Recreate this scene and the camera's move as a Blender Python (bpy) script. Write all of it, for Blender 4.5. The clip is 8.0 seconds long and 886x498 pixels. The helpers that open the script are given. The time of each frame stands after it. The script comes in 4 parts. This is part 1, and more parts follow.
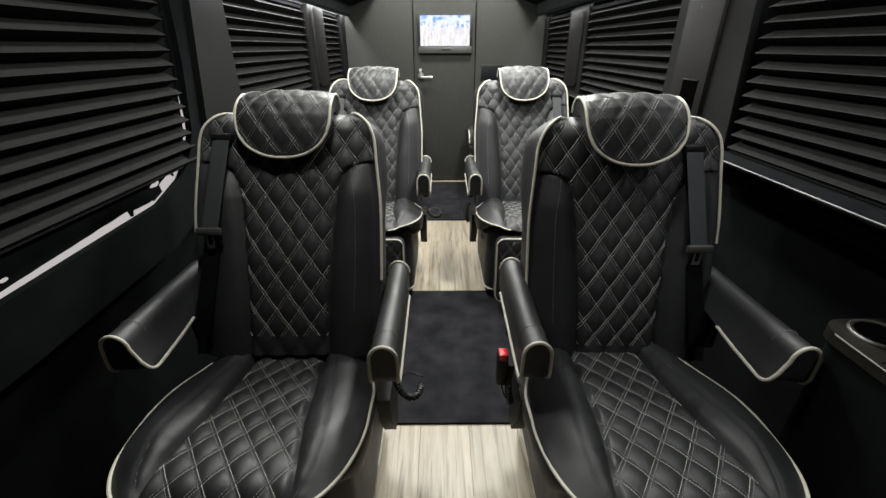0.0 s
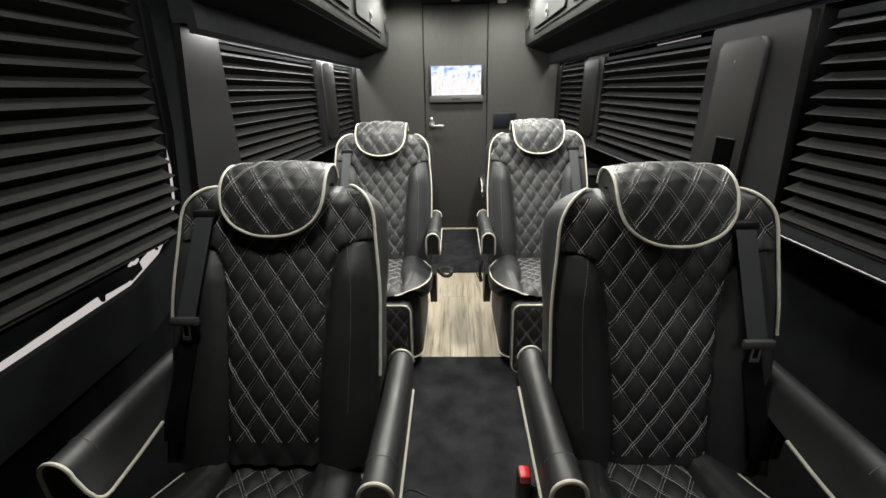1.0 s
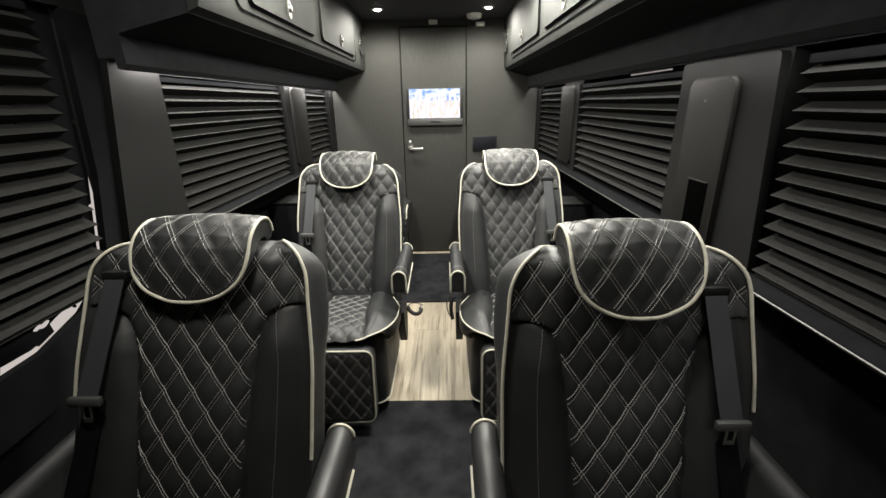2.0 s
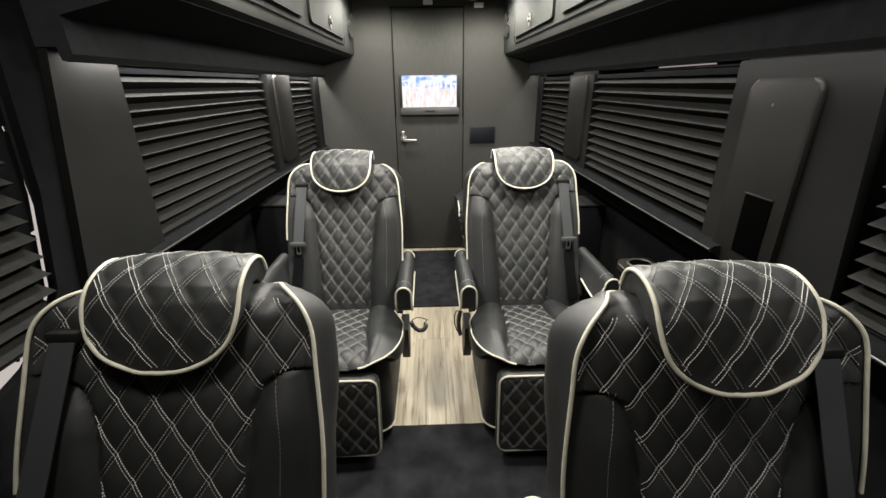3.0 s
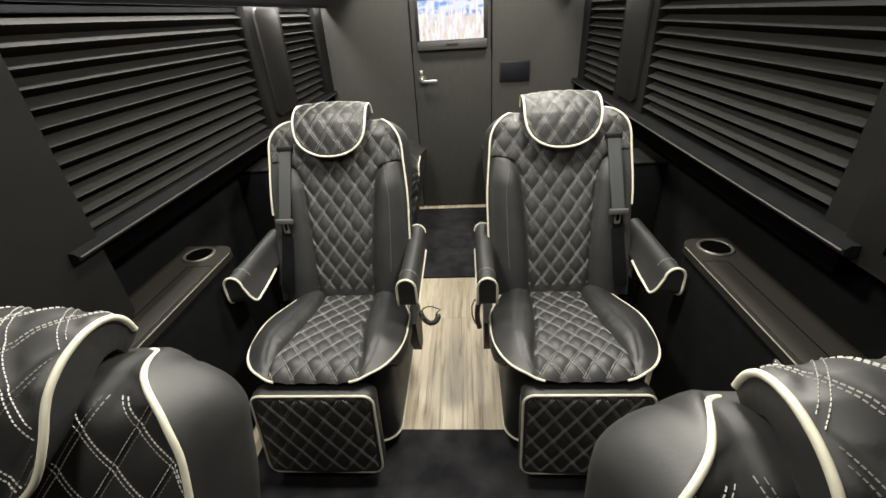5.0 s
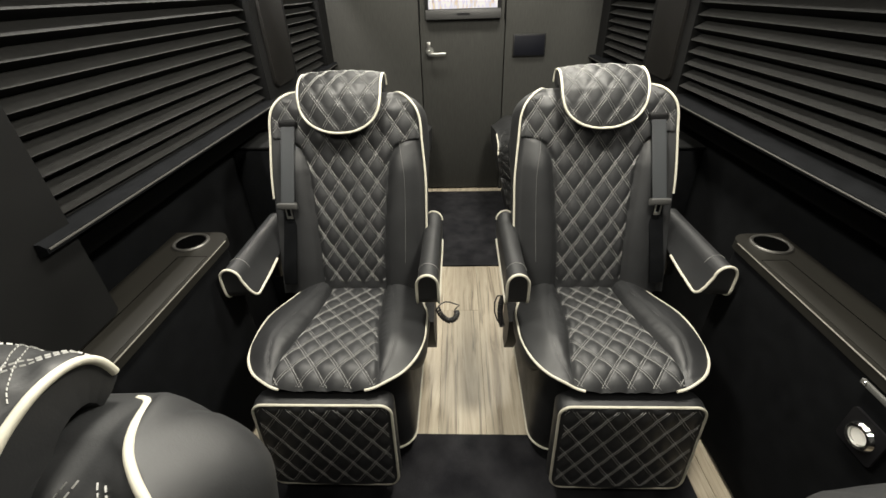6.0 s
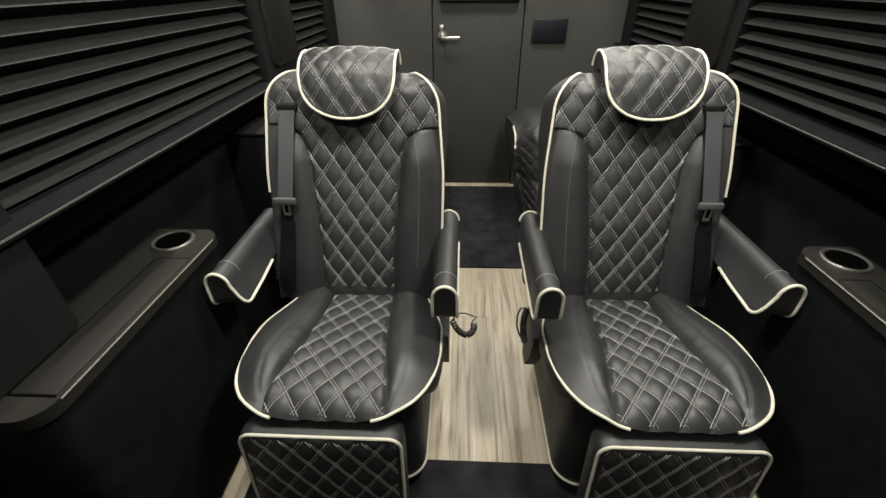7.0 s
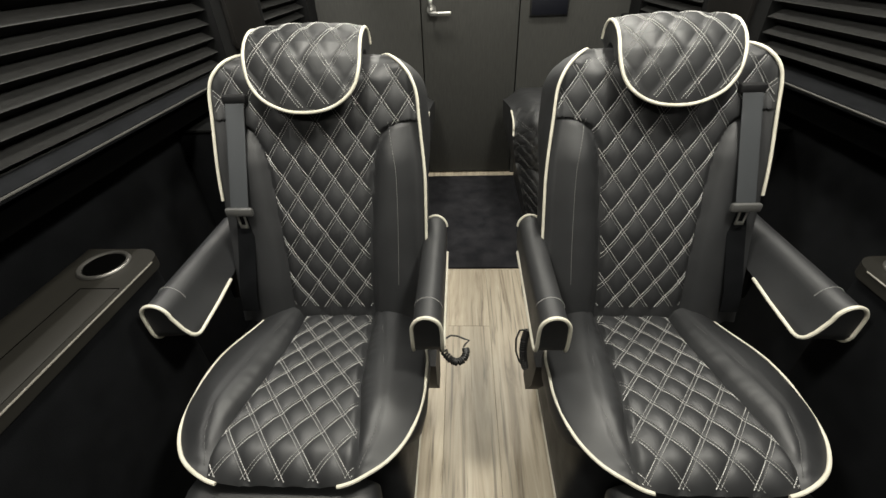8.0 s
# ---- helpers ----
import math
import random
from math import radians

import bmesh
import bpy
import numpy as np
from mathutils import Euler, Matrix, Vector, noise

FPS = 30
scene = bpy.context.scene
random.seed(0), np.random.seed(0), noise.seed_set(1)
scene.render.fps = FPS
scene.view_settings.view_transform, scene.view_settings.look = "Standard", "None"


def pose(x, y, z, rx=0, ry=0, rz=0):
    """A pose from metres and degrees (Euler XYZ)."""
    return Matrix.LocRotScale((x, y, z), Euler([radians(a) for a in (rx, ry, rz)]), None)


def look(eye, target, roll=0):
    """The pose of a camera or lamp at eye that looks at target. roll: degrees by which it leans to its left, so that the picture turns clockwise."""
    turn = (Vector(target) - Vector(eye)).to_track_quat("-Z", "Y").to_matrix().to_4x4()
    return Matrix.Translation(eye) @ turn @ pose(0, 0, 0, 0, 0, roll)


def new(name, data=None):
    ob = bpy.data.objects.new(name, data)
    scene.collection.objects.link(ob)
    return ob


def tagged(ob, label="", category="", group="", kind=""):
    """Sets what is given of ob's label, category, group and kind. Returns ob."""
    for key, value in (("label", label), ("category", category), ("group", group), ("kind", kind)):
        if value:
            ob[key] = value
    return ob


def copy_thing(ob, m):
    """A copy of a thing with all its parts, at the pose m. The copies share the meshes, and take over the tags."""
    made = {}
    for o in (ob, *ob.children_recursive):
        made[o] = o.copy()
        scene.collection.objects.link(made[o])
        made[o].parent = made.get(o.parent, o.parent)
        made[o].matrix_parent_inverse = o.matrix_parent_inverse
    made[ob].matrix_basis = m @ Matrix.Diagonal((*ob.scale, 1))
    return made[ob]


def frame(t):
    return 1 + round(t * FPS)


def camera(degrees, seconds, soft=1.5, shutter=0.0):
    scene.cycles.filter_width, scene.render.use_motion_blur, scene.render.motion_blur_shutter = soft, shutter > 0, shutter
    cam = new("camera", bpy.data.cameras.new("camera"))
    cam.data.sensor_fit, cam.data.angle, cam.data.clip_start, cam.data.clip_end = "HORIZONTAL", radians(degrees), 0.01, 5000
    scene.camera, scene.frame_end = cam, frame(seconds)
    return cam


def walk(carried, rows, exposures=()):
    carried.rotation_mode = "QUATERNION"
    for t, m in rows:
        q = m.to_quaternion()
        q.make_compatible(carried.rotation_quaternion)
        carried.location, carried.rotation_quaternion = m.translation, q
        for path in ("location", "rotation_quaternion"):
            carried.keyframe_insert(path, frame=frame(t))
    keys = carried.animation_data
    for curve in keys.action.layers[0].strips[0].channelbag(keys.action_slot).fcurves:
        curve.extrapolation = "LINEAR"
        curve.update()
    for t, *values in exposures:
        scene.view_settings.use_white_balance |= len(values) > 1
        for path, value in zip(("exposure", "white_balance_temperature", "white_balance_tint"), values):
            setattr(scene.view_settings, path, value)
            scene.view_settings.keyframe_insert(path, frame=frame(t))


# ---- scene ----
cam = camera(93.7, 8.0)
EXPOSURES = [(0, 0.09, 6100, 10), (0.5, 0.14, 6150, 10), (1.5, 0.20, 6400, 10), (3.5, 0.10, 6480, 10), (4.2, 0.07, 6520, 10), (5.5, -0.05, 6680, 10), (6.2, -0.18, 6600, 10), (8, -0.32, 6500, 10)]
PATH = [
    (0, (-0.024, 0.155, 1.227), (-0.016, 1.952, 0.35), -0.1),
    (0.5, (-0.035, 0.238, 1.261), (-0.052, 2.081, 0.484), -0.4),
    (1, (-0.009, 0.347, 1.283), (-0.066, 2.212, 0.564), -1.1),
    (1.5, (0.07, 0.433, 1.317), (0.005, 2.313, 0.639), -1.4),
    (2, (0.107, 0.489, 1.353), (0.085, 2.375, 0.689), -1.0),
    (2.2, (0.09, 0.561, 1.371), (0.112, 2.444, 0.697), -0.8),
    (3.5, (-0.02, 0.742, 1.404), (0.039, 2.578, 0.613), -0.5),
    (4, (0.005, 0.83, 1.399), (-0.012, 2.638, 0.545), -1.9),
    (4.2, (0.033, 0.902, 1.414), (-0.027, 2.697, 0.534), -2.6),
    (5.5, (0.102, 1.163, 1.363), (-0.029, 2.867, 0.325), -3.7),
    (6, (-0.019, 1.233, 1.345), (-0.098, 2.923, 0.279), -1.9),
    (6.5, (-0.082, 1.279, 1.321), (-0.165, 2.965, 0.25), -1.2),
    (7, (-0.08, 1.393, 1.287), (-0.157, 3.064, 0.191), -0.5),
    (7.5, (-0.027, 1.541, 1.244), (-0.108, 3.223, 0.164), -0.7),
    (8, (-0.038, 1.596, 1.25), (-0.132, 3.221, 0.087), -2.2),
]
walk(cam, [(t, look(eye, target, roll)) for t, eye, target, roll in PATH], EXPOSURES)

# ---- light ----
world = bpy.data.worlds.new("night")
scene.world = world
world.use_nodes = True
world.node_tree.nodes["Background"].inputs[0].default_value = (0.8, 0.9, 1.0, 1)
world.node_tree.nodes["Background"].inputs[1].default_value = 0.004
STRIP_WATTS = 7.5      # for each metre of the unseen strips added under the lockers
PUCK_COLOUR = (1.0, 0.967, 0.86)


# ---- materials ----
def material(name, base, rough=0.5, metal=0.0, spec=0.5):
    m = bpy.data.materials.new(name)
    m.use_nodes = True
    b = m.node_tree.nodes["Principled BSDF"]
    b.inputs["Base Color"].default_value = (*base, 1)
    b.inputs["Roughness"].default_value = rough
    b.inputs["Metallic"].default_value = metal
    b.inputs["Specular IOR Level"].default_value = spec
    return m


def node(m, kind, **values):
    n = m.node_tree.nodes.new(kind)
    for key, value in values.items():
        n.inputs[key].default_value = value
    return n


def wire(m, a, out, b, socket):
    m.node_tree.links.new(a.outputs[out], b.inputs[socket])


def vary(m, dark, light, scale, detail=4.0, stretch=None):
    """Base colour between two colours by noise."""
    co = node(m, "ShaderNodeTexCoord")
    n = node(m, "ShaderNodeTexNoise", Scale=scale, Detail=detail)
    if stretch:
        mp = node(m, "ShaderNodeMapping")
        mp.inputs["Scale"].default_value = stretch
        wire(m, co, "Object", mp, "Vector")
        wire(m, mp, "Vector", n, "Vector")
    else:
        wire(m, co, "Object", n, "Vector")
    r = node(m, "ShaderNodeValToRGB")
    r.color_ramp.elements[0].position, r.color_ramp.elements[1].position = 0.3, 0.7
    r.color_ramp.elements[0].color, r.color_ramp.elements[1].color = (*dark, 1), (*light, 1)
    wire(m, n, "Fac", r, "Fac")
    wire(m, r, "Color", m.node_tree.nodes["Principled BSDF"], "Base Color")
    return n


def relief(m, layers):
    """Layers of noise bump: (scale, strength, distance)."""
    b = m.node_tree.nodes["Principled BSDF"]
    co = node(m, "ShaderNodeTexCoord")
    last = None
    for scale, strength, distance in layers:
        n = node(m, "ShaderNodeTexNoise", Scale=scale, Detail=3.0)
        wire(m, co, "Object", n, "Vector")
        k = node(m, "ShaderNodeBump", Strength=strength, Distance=distance)
        wire(m, n, "Fac", k, "Height")
        if last:
            wire(m, last, "Normal", k, "Normal")
        last = k
    wire(m, last, "Normal", b, "Normal")


def uneven_gloss(m, low, high, scale):
    co = node(m, "ShaderNodeTexCoord")
    n = node(m, "ShaderNodeTexNoise", Scale=scale, Detail=3.0)
    wire(m, co, "Object", n, "Vector")
    r = node(m, "ShaderNodeMapRange")
    r.inputs["From Min"].default_value, r.inputs["From Max"].default_value = 0.3, 0.7
    r.inputs["To Min"].default_value, r.inputs["To Max"].default_value = low, high
    wire(m, n, "Fac", r, "Value")
    wire(m, r, "Result", m.node_tree.nodes["Principled BSDF"], "Roughness")


leather = material("black_leather", (0.014, 0.0145, 0.0155), 0.5, 0, 0.53)
vary(leather, (0.012, 0.0125, 0.0135), (0.017, 0.0177, 0.019), 9)
uneven_gloss(leather, 0.48, 0.60, 14)
relief(leather, [(420, 0.22, 0.0006), (28, 0.12, 0.004)])
pipe_mat = material("cream_piping", (0.50, 0.48, 0.40), 0.55, 0, 0.35)
vary(pipe_mat, (0.45, 0.43, 0.355), (0.54, 0.52, 0.44), 40)
relief(pipe_mat, [(300, 0.2, 0.0005)])
thread = material("grey_thread", (0.40, 0.40, 0.385), 0.7)
faint_thread = material("faint_thread", (0.15, 0.15, 0.145), 0.7)
darkened_thread = material("darkened_thread", (0.09, 0.09, 0.088), 0.7)
wall_vinyl = material("charcoal_vinyl", (0.008, 0.008, 0.008), 0.7, 0, 0.12)
vary(wall_vinyl, (0.0046, 0.0049, 0.0050), (0.0070, 0.0073, 0.0074), 6)
relief(wall_vinyl, [(650, 0.3, 0.0006), (6, 0.05, 0.01)])
rear_vinyl = material("dark_grey_wall_cloth", (0.048, 0.048, 0.044), 0.8, 0, 0.25)
vary(rear_vinyl, (0.026, 0.026, 0.024), (0.036, 0.036, 0.033), 30, 6, (6, 6, 0.6))
relief(rear_vinyl, [(500, 0.3, 0.0006)])
cab_mat = material("grey_cabinet_vinyl", (0.007, 0.0073, 0.0068), 0.7, 0, 0.1)
vary(cab_mat, (0.0175, 0.0185, 0.0172), (0.0235, 0.0245, 0.0230), 8)
relief(cab_mat, [(600, 0.15, 0.0004)])
soffit_mat = material("black_felt", (0.0035, 0.0037, 0.0042), 0.95, 0, 0.05)
vary(soffit_mat, (0.0036, 0.0039, 0.0044), (0.0058, 0.0062, 0.0070), 20)
relief(soffit_mat, [(500, 0.4, 0.001)])
lining_mat = material("black_carpet_lining", (0.035, 0.036, 0.04), 0.9, 0, 0.12)
vary(lining_mat, (0.0115, 0.0122, 0.0138), (0.0165, 0.0174, 0.0196), 20)
relief(lining_mat, [(500, 0.4, 0.001)])
pillar_mat = material("black_pillar_vinyl", (0.006, 0.0058, 0.0055), 0.65, 0, 0.14)
vary(pillar_mat, (0.0035, 0.0036, 0.0037), (0.0056, 0.0057, 0.0058), 6)
relief(pillar_mat, [(650, 0.3, 0.0006), (6, 0.05, 0.01)])
panel_mat = material("dark_brown_panel", (0.0042, 0.0038, 0.0033), 0.55, 0, 0.2)
vary(panel_mat, (0.0042, 0.0038, 0.0034), (0.0062, 0.0056, 0.005), 12)
relief(panel_mat, [(400, 0.3, 0.0006)])
pleat_mat = material("dark_grey_pleated_fabric", (0.015, 0.015, 0.0145), 0.9, 0, 0.1)
vary(pleat_mat, (0.0122, 0.0122, 0.0119), (0.0176, 0.0176, 0.0172), 60, 5)
relief(pleat_mat, [(900, 0.3, 0.0005)])
plastic = material("black_plastic", (0.007, 0.007, 0.0075), 0.5, 0, 0.3)
relief(plastic, [(500, 0.2, 0.0004)])
gloss_black = material("gloss_black", (0.006, 0.006, 0.007), 0.3)
rubber = material("black_rubber", (0.01, 0.01, 0.01), 0.55)
chrome = material("chrome", (0.75, 0.75, 0.74), 0.12, 1.0)
uneven_gloss(chrome, 0.08, 0.22, 60)
satin = material("satin_steel", (0.5, 0.5, 0.48), 0.33, 1.0)
edge_mat = material("grey_edge_strip", (0.07, 0.07, 0.066), 0.5)
dull_edge = material("dull_edge_strip", (0.032, 0.031, 0.028), 0.6, 0, 0.25)
# near-black that paints in shade: cup wells, latch pocket, lid gap, under sills
shade_mat = material("painted_shade", (0.001, 0.001, 0.001), 0.9, 0, 0.0)
tan_edge = material("tan_edge_strip", (0.12, 0.113, 0.095), 0.5)
cup_mat = material("dull_dark_metal", (0.17, 0.165, 0.155), 0.42, 0.9)
white_plastic = material("white_plastic", (0.72, 0.71, 0.67), 0.4)
belt_mat = material("grey_belt_webbing", (0.031, 0.034, 0.037), 0.55)
grey_plastic = material("grey_plastic", (0.06, 0.06, 0.058), 0.45)
relief(grey_plastic, [(500, 0.2, 0.0004)])
relief(belt_mat, [(800, 0.5, 0.0006)])
red_plastic = material("red_plastic", (0.6, 0.02, 0.025), 0.35)
carpet_mat = material("black_carpet", (0.014, 0.014, 0.016), 0.95, 0, 0.1)
vary(carpet_mat, (0.010, 0.010, 0.012), (0.028, 0.028, 0.031), 10, 6)
relief(carpet_mat, [(700, 1.0, 0.003), (25, 0.4, 0.004)])
console_mat = material("dark_brown_laminate", (0.02, 0.0185, 0.015), 0.5, 0, 0.25)
vary(console_mat, (0.0075, 0.0070, 0.0058), (0.0118, 0.0110, 0.0090), 20, 5, (1, 0.1, 1))
glass = material("tinted_glass", (0.02, 0.02, 0.02), 0.03)
ceiling_mat = material("black_headliner", (0.016, 0.016, 0.018), 0.9)
vary(ceiling_mat, (0.013, 0.013, 0.015), (0.02, 0.02, 0.022), 15)


def wood_material():
    m = material("greige_oak_plank", (0.33, 0.27, 0.2), 0.42)
    b = m.node_tree.nodes["Principled BSDF"]
    co, info = node(m, "ShaderNodeTexCoord"), node(m, "ShaderNodeObjectInfo")
    shift = node(m, "ShaderNodeVectorMath")
    shift.operation = "MULTIPLY_ADD"
    joined = node(m, "ShaderNodeCombineXYZ")
    for s in "XYZ":
        wire(m, info, "Random", joined, s)
    shift.inputs[1].default_value = (37, 53, 11)
    wire(m, joined, "Vector", shift, 0)
    wire(m, co, "Object", shift, 2)
    mp = node(m, "ShaderNodeMapping")
    mp.inputs["Scale"].default_value = (26, 1.5, 1)
    wire(m, shift, "Vector", mp, "Vector")
    grain = node(m, "ShaderNodeTexNoise", Scale=1.0, Detail=9.0, Roughness=0.66, Distortion=1.6)
    wire(m, mp, "Vector", grain, "Vector")
    ramp = node(m, "ShaderNodeValToRGB")
    e = ramp.color_ramp.elements
    e[0].position, e[0].color = 0.25, (0.16, 0.128, 0.09, 1)
    e[1].position, e[1].color = 0.72, (0.49, 0.435, 0.34, 1)
    mid = e.new(0.47)
    mid.color = (0.37, 0.318, 0.24, 1)
    wire(m, grain, "Fac", ramp, "Fac")
    mp2 = node(m, "ShaderNodeMapping")
    mp2.inputs["Scale"].default_value = (9, 1.1, 1)
    wire(m, shift, "Vector", mp2, "Vector")
    patch = node(m, "ShaderNodeTexNoise", Scale=1.0, Detail=3.0)
    wire(m, mp2, "Vector", patch, "Vector")
    amount = node(m, "ShaderNodeMapRange")
    amount.inputs["To Min"].default_value, amount.inputs["To Max"].default_value = 0.88, 1.12
    wire(m, patch, "Fac", amount, "Value")
    tone = node(m, "ShaderNodeMapRange")
    tone.inputs["To Min"].default_value, tone.inputs["To Max"].default_value = 0.86, 1.08
    wire(m, info, "Random", tone, "Value")
    both = node(m, "ShaderNodeMath")
    both.operation = "MULTIPLY"
    wire(m, amount, "Result", both, 0)
    wire(m, tone, "Result", both, 1)
    # thin dark veins along the grain, in loose patches
    mp3 = node(m, "ShaderNodeMapping")
    mp3.inputs["Scale"].default_value = (70, 2.6, 1)
    wire(m, shift, "Vector", mp3, "Vector")
    vein = node(m, "ShaderNodeTexNoise", Scale=1.0, Detail=4.0, Roughness=0.55, Distortion=0.8)
    wire(m, mp3, "Vector", vein, "Vector")
    dark = node(m, "ShaderNodeMapRange")
    dark.inputs["From Min"].default_value, dark.inputs["From Max"].default_value = 0.30, 0.44
    dark.inputs["To Min"].default_value, dark.inputs["To Max"].default_value = 0.45, 1.0
    wire(m, vein, "Fac", dark, "Value")
    veined = node(m, "ShaderNodeMath")
    veined.operation = "MULTIPLY"
    wire(m, both, "Value", veined, 0)
    wire(m, dark, "Result", veined, 1)
    mul = node(m, "ShaderNodeVectorMath")
    mul.operation = "SCALE"
    wire(m, ramp, "Color", mul, 0)
    wire(m, veined, "Value", mul, "Scale")
    wire(m, mul, "Vector", b, "Base Color")
    k = node(m, "ShaderNodeBump", Strength=0.25, Distance=0.001)
    wire(m, grain, "Fac", k, "Height")
    wire(m, k, "Normal", b, "Normal")
    return m


wood = wood_material()


def glow(name, colour, strength):
    m = bpy.data.materials.new(name)
    m.use_nodes = True
    m.node_tree.nodes.clear()
    e = node(m, "ShaderNodeEmission", Strength=strength)
    e.inputs["Color"].default_value = (*colour, 1)
    o = node(m, "ShaderNodeOutputMaterial")
    wire(m, e, "Emission", o, "Surface")
    return m


puck_glow = glow("warm_led", (1.0, 0.92, 0.78), 40)
outside_glow = glow("daylight_outside", (1.0, 0.90, 0.84), 0.50)
dull_daylight = glow("dull_daylight", (1.0, 0.88, 0.86), 0.30)


# ---- mesh helpers ----
def mesh_object(name, bm, mat, smooth=True):
    me = bpy.data.meshes.new(name)
    bmesh.ops.recalc_face_normals(bm, faces=bm.faces[:])
    bm.to_mesh(me)
    bm.free()
    if smooth:
        for p in me.polygons:
            p.use_smooth = True
        me.set_sharp_from_angle(angle=radians(40))
    me.materials.append(mat)
    return new(name, me)


def part(name, bm, mat, parent, label="", smooth=True):
    ob = mesh_object(name, bm, mat, smooth)
    ob.parent = parent
    return tagged(ob, label)


def thing(name, bm, mat, label, category, group="", kind="", smooth=True):
    return tagged(mesh_object(name, bm, mat, smooth), label, category, group, kind)


def base_of(name, at, label, category, group=""):
    ob = new(name)
    ob.empty_display_size = 0.1
    ob.location = at
    return tagged(ob, label, category, group)


def add_box(bm, x0, x1, y0, y1, z0, z1, bevel=0.0, segments=2):
    m = Matrix.Translation(((x0 + x1) / 2, (y0 + y1) / 2, (z0 + z1) / 2)) @ Matrix.Diagonal((x1 - x0, y1 - y0, z1 - z0, 1))
    got = bmesh.ops.create_cube(bm, size=1, matrix=m)
    if bevel:
        edges = list({e for v in got["verts"] for e in v.link_edges})
        bmesh.ops.bevel(bm, geom=edges, offset=bevel, segments=segments, affect="EDGES", profile=0.5)
    return bm


def box(x0, x1, y0, y1, z0, z1, bevel=0.0, segments=2):
    return add_box(bmesh.new(), x0, x1, y0, y1, z0, z1, bevel, segments)


def add_tube(bm, points, radius, sides=8, closed=False):
    pts = [Vector(p) for p in points]
    n = len(pts)
    rings, ref = [], None
    for i, p in enumerate(pts):
        a, b = pts[(i - 1) % n if closed else max(i - 1, 0)], pts[(i + 1) % n if closed else min(i + 1, n - 1)]
        d = (b - a).normalized()
        if ref is None:
            ref = d.orthogonal().normalized()
        ref = (ref - d * ref.dot(d)).normalized()
        side = d.cross(ref)
        r = radius(i / (n - 1)) if callable(radius) else radius
        rings.append([bm.verts.new(p + r * (math.cos(k * math.tau / sides) * ref + math.sin(k * math.tau / sides) * side)) for k in range(sides)])
    for i in range(n if closed else n - 1):
        r0, r1 = rings[i], rings[(i + 1) % n]
        for k in range(sides):
            bm.faces.new((r0[k], r0[(k + 1) % sides], r1[(k + 1) % sides], r1[k]))
    if not closed:
        bm.faces.new(rings[0][::-1])
        bm.faces.new(rings[-1])
    return bm


def tube(points, radius, sides=8, closed=False):
    return add_tube(bmesh.new(), points, radius, sides, closed)


def prism(section, y0, y1):
    """A section of (x, z) points, drawn out along y."""
    bm = bmesh.new()
    a = [bm.verts.new((x, y0, z)) for x, z in section]
    b = [bm.verts.new((x, y1, z)) for x, z in section]
    n = len(section)
    for i in range(n):
        bm.faces.new((a[i], a[(i + 1) % n], b[(i + 1) % n], b[i]))
    bm.faces.new(a[::-1])
    bm.faces.new(b)
    return bm


def rounded_loop(x0, x1, z0, z1, r, steps=5):
    pts = []
    for cx, cz, a in ((x1 - r, z1 - r, 0), (x0 + r, z1 - r, 90), (x0 + r, z0 + r, 180), (x1 - r, z0 + r, 270)):
        for k in range(steps + 1):
            t = radians(a + 90 * k / steps)
            pts.append((cx + r * math.cos(t), cz + r * math.sin(t)))
    return pts


def slab_yz(x0, x1, loop):
    """A flat slab between x0 and x1 whose outline is a loop of (y, z)."""
    bm = bmesh.new()
    a = [bm.verts.new((x0, y, z)) for y, z in loop]
    b = [bm.verts.new((x1, y, z)) for y, z in loop]
    n = len(loop)
    for i in range(n):
        bm.faces.new((a[i], a[(i + 1) % n], b[(i + 1) % n], b[i]))
    bm.faces.new(a[::-1])
    bm.faces.new(b)
    return bm


def lathe(profile, at, axis="z", sides=28):
    bm = bmesh.new()
    rings = []
    for r, h in profile:
        ring = []
        for k in range(sides):
            c, s = r * math.cos(k * math.tau / sides), r * math.sin(k * math.tau / sides)
            p = {"z": (c, s, h), "x": (h, c, s), "y": (c, h, s)}[axis]
            ring.append(bm.verts.new(Vector(p) + Vector(at)))
        rings.append(ring)
    for a, b in zip(rings, rings[1:]):
        for k in range(sides):
            bm.faces.new((a[k], a[(k + 1) % sides], b[(k + 1) % sides], b[k]))
    bm.faces.new(rings[0])
    bm.faces.new(rings[-1][::-1])
    return bm


def smoothstep(a, b, v):
    t = min(max((v - a) / (b - a), 0), 1)
    return t * t * (3 - 2 * t)


def lerp_table(table, v):
    if v <= table[0][0]:
        return table[0][1]
    for (a, p), (b, q) in zip(table, table[1:]):
        if v <= b:
            return p + (q - p) * (v - a) / (b - a)
    return table[-1][1]


# ---- the van's shell ----
REAR = 4.25       # face of the rear bulkhead
FRONT = -1.5
CEIL = 1.99
LX, RX = -0.875, 0.905      # faces of the upper side walls
LLX, LRX = -0.945, 0.95     # faces of the lower side walls

floor = thing("floor", box(-1.05, 1.05, FRONT - 0.1, REAR + 0.1, -0.08, -0.014), soffit_mat, "dark sub-floor under the oak planks", "floor", kind="structure")
thing("ceiling", box(-1.05, 1.05, FRONT - 0.1, REAR + 0.1, CEIL, CEIL + 0.06), ceiling_mat, "black fabric headliner", "ceiling", kind="structure")
thing("wall_front", box(-1.05, 1.05, FRONT - 0.08, FRONT, -0.01, CEIL), wall_vinyl, "plain charcoal partition behind the seats", "wall", kind="structure")


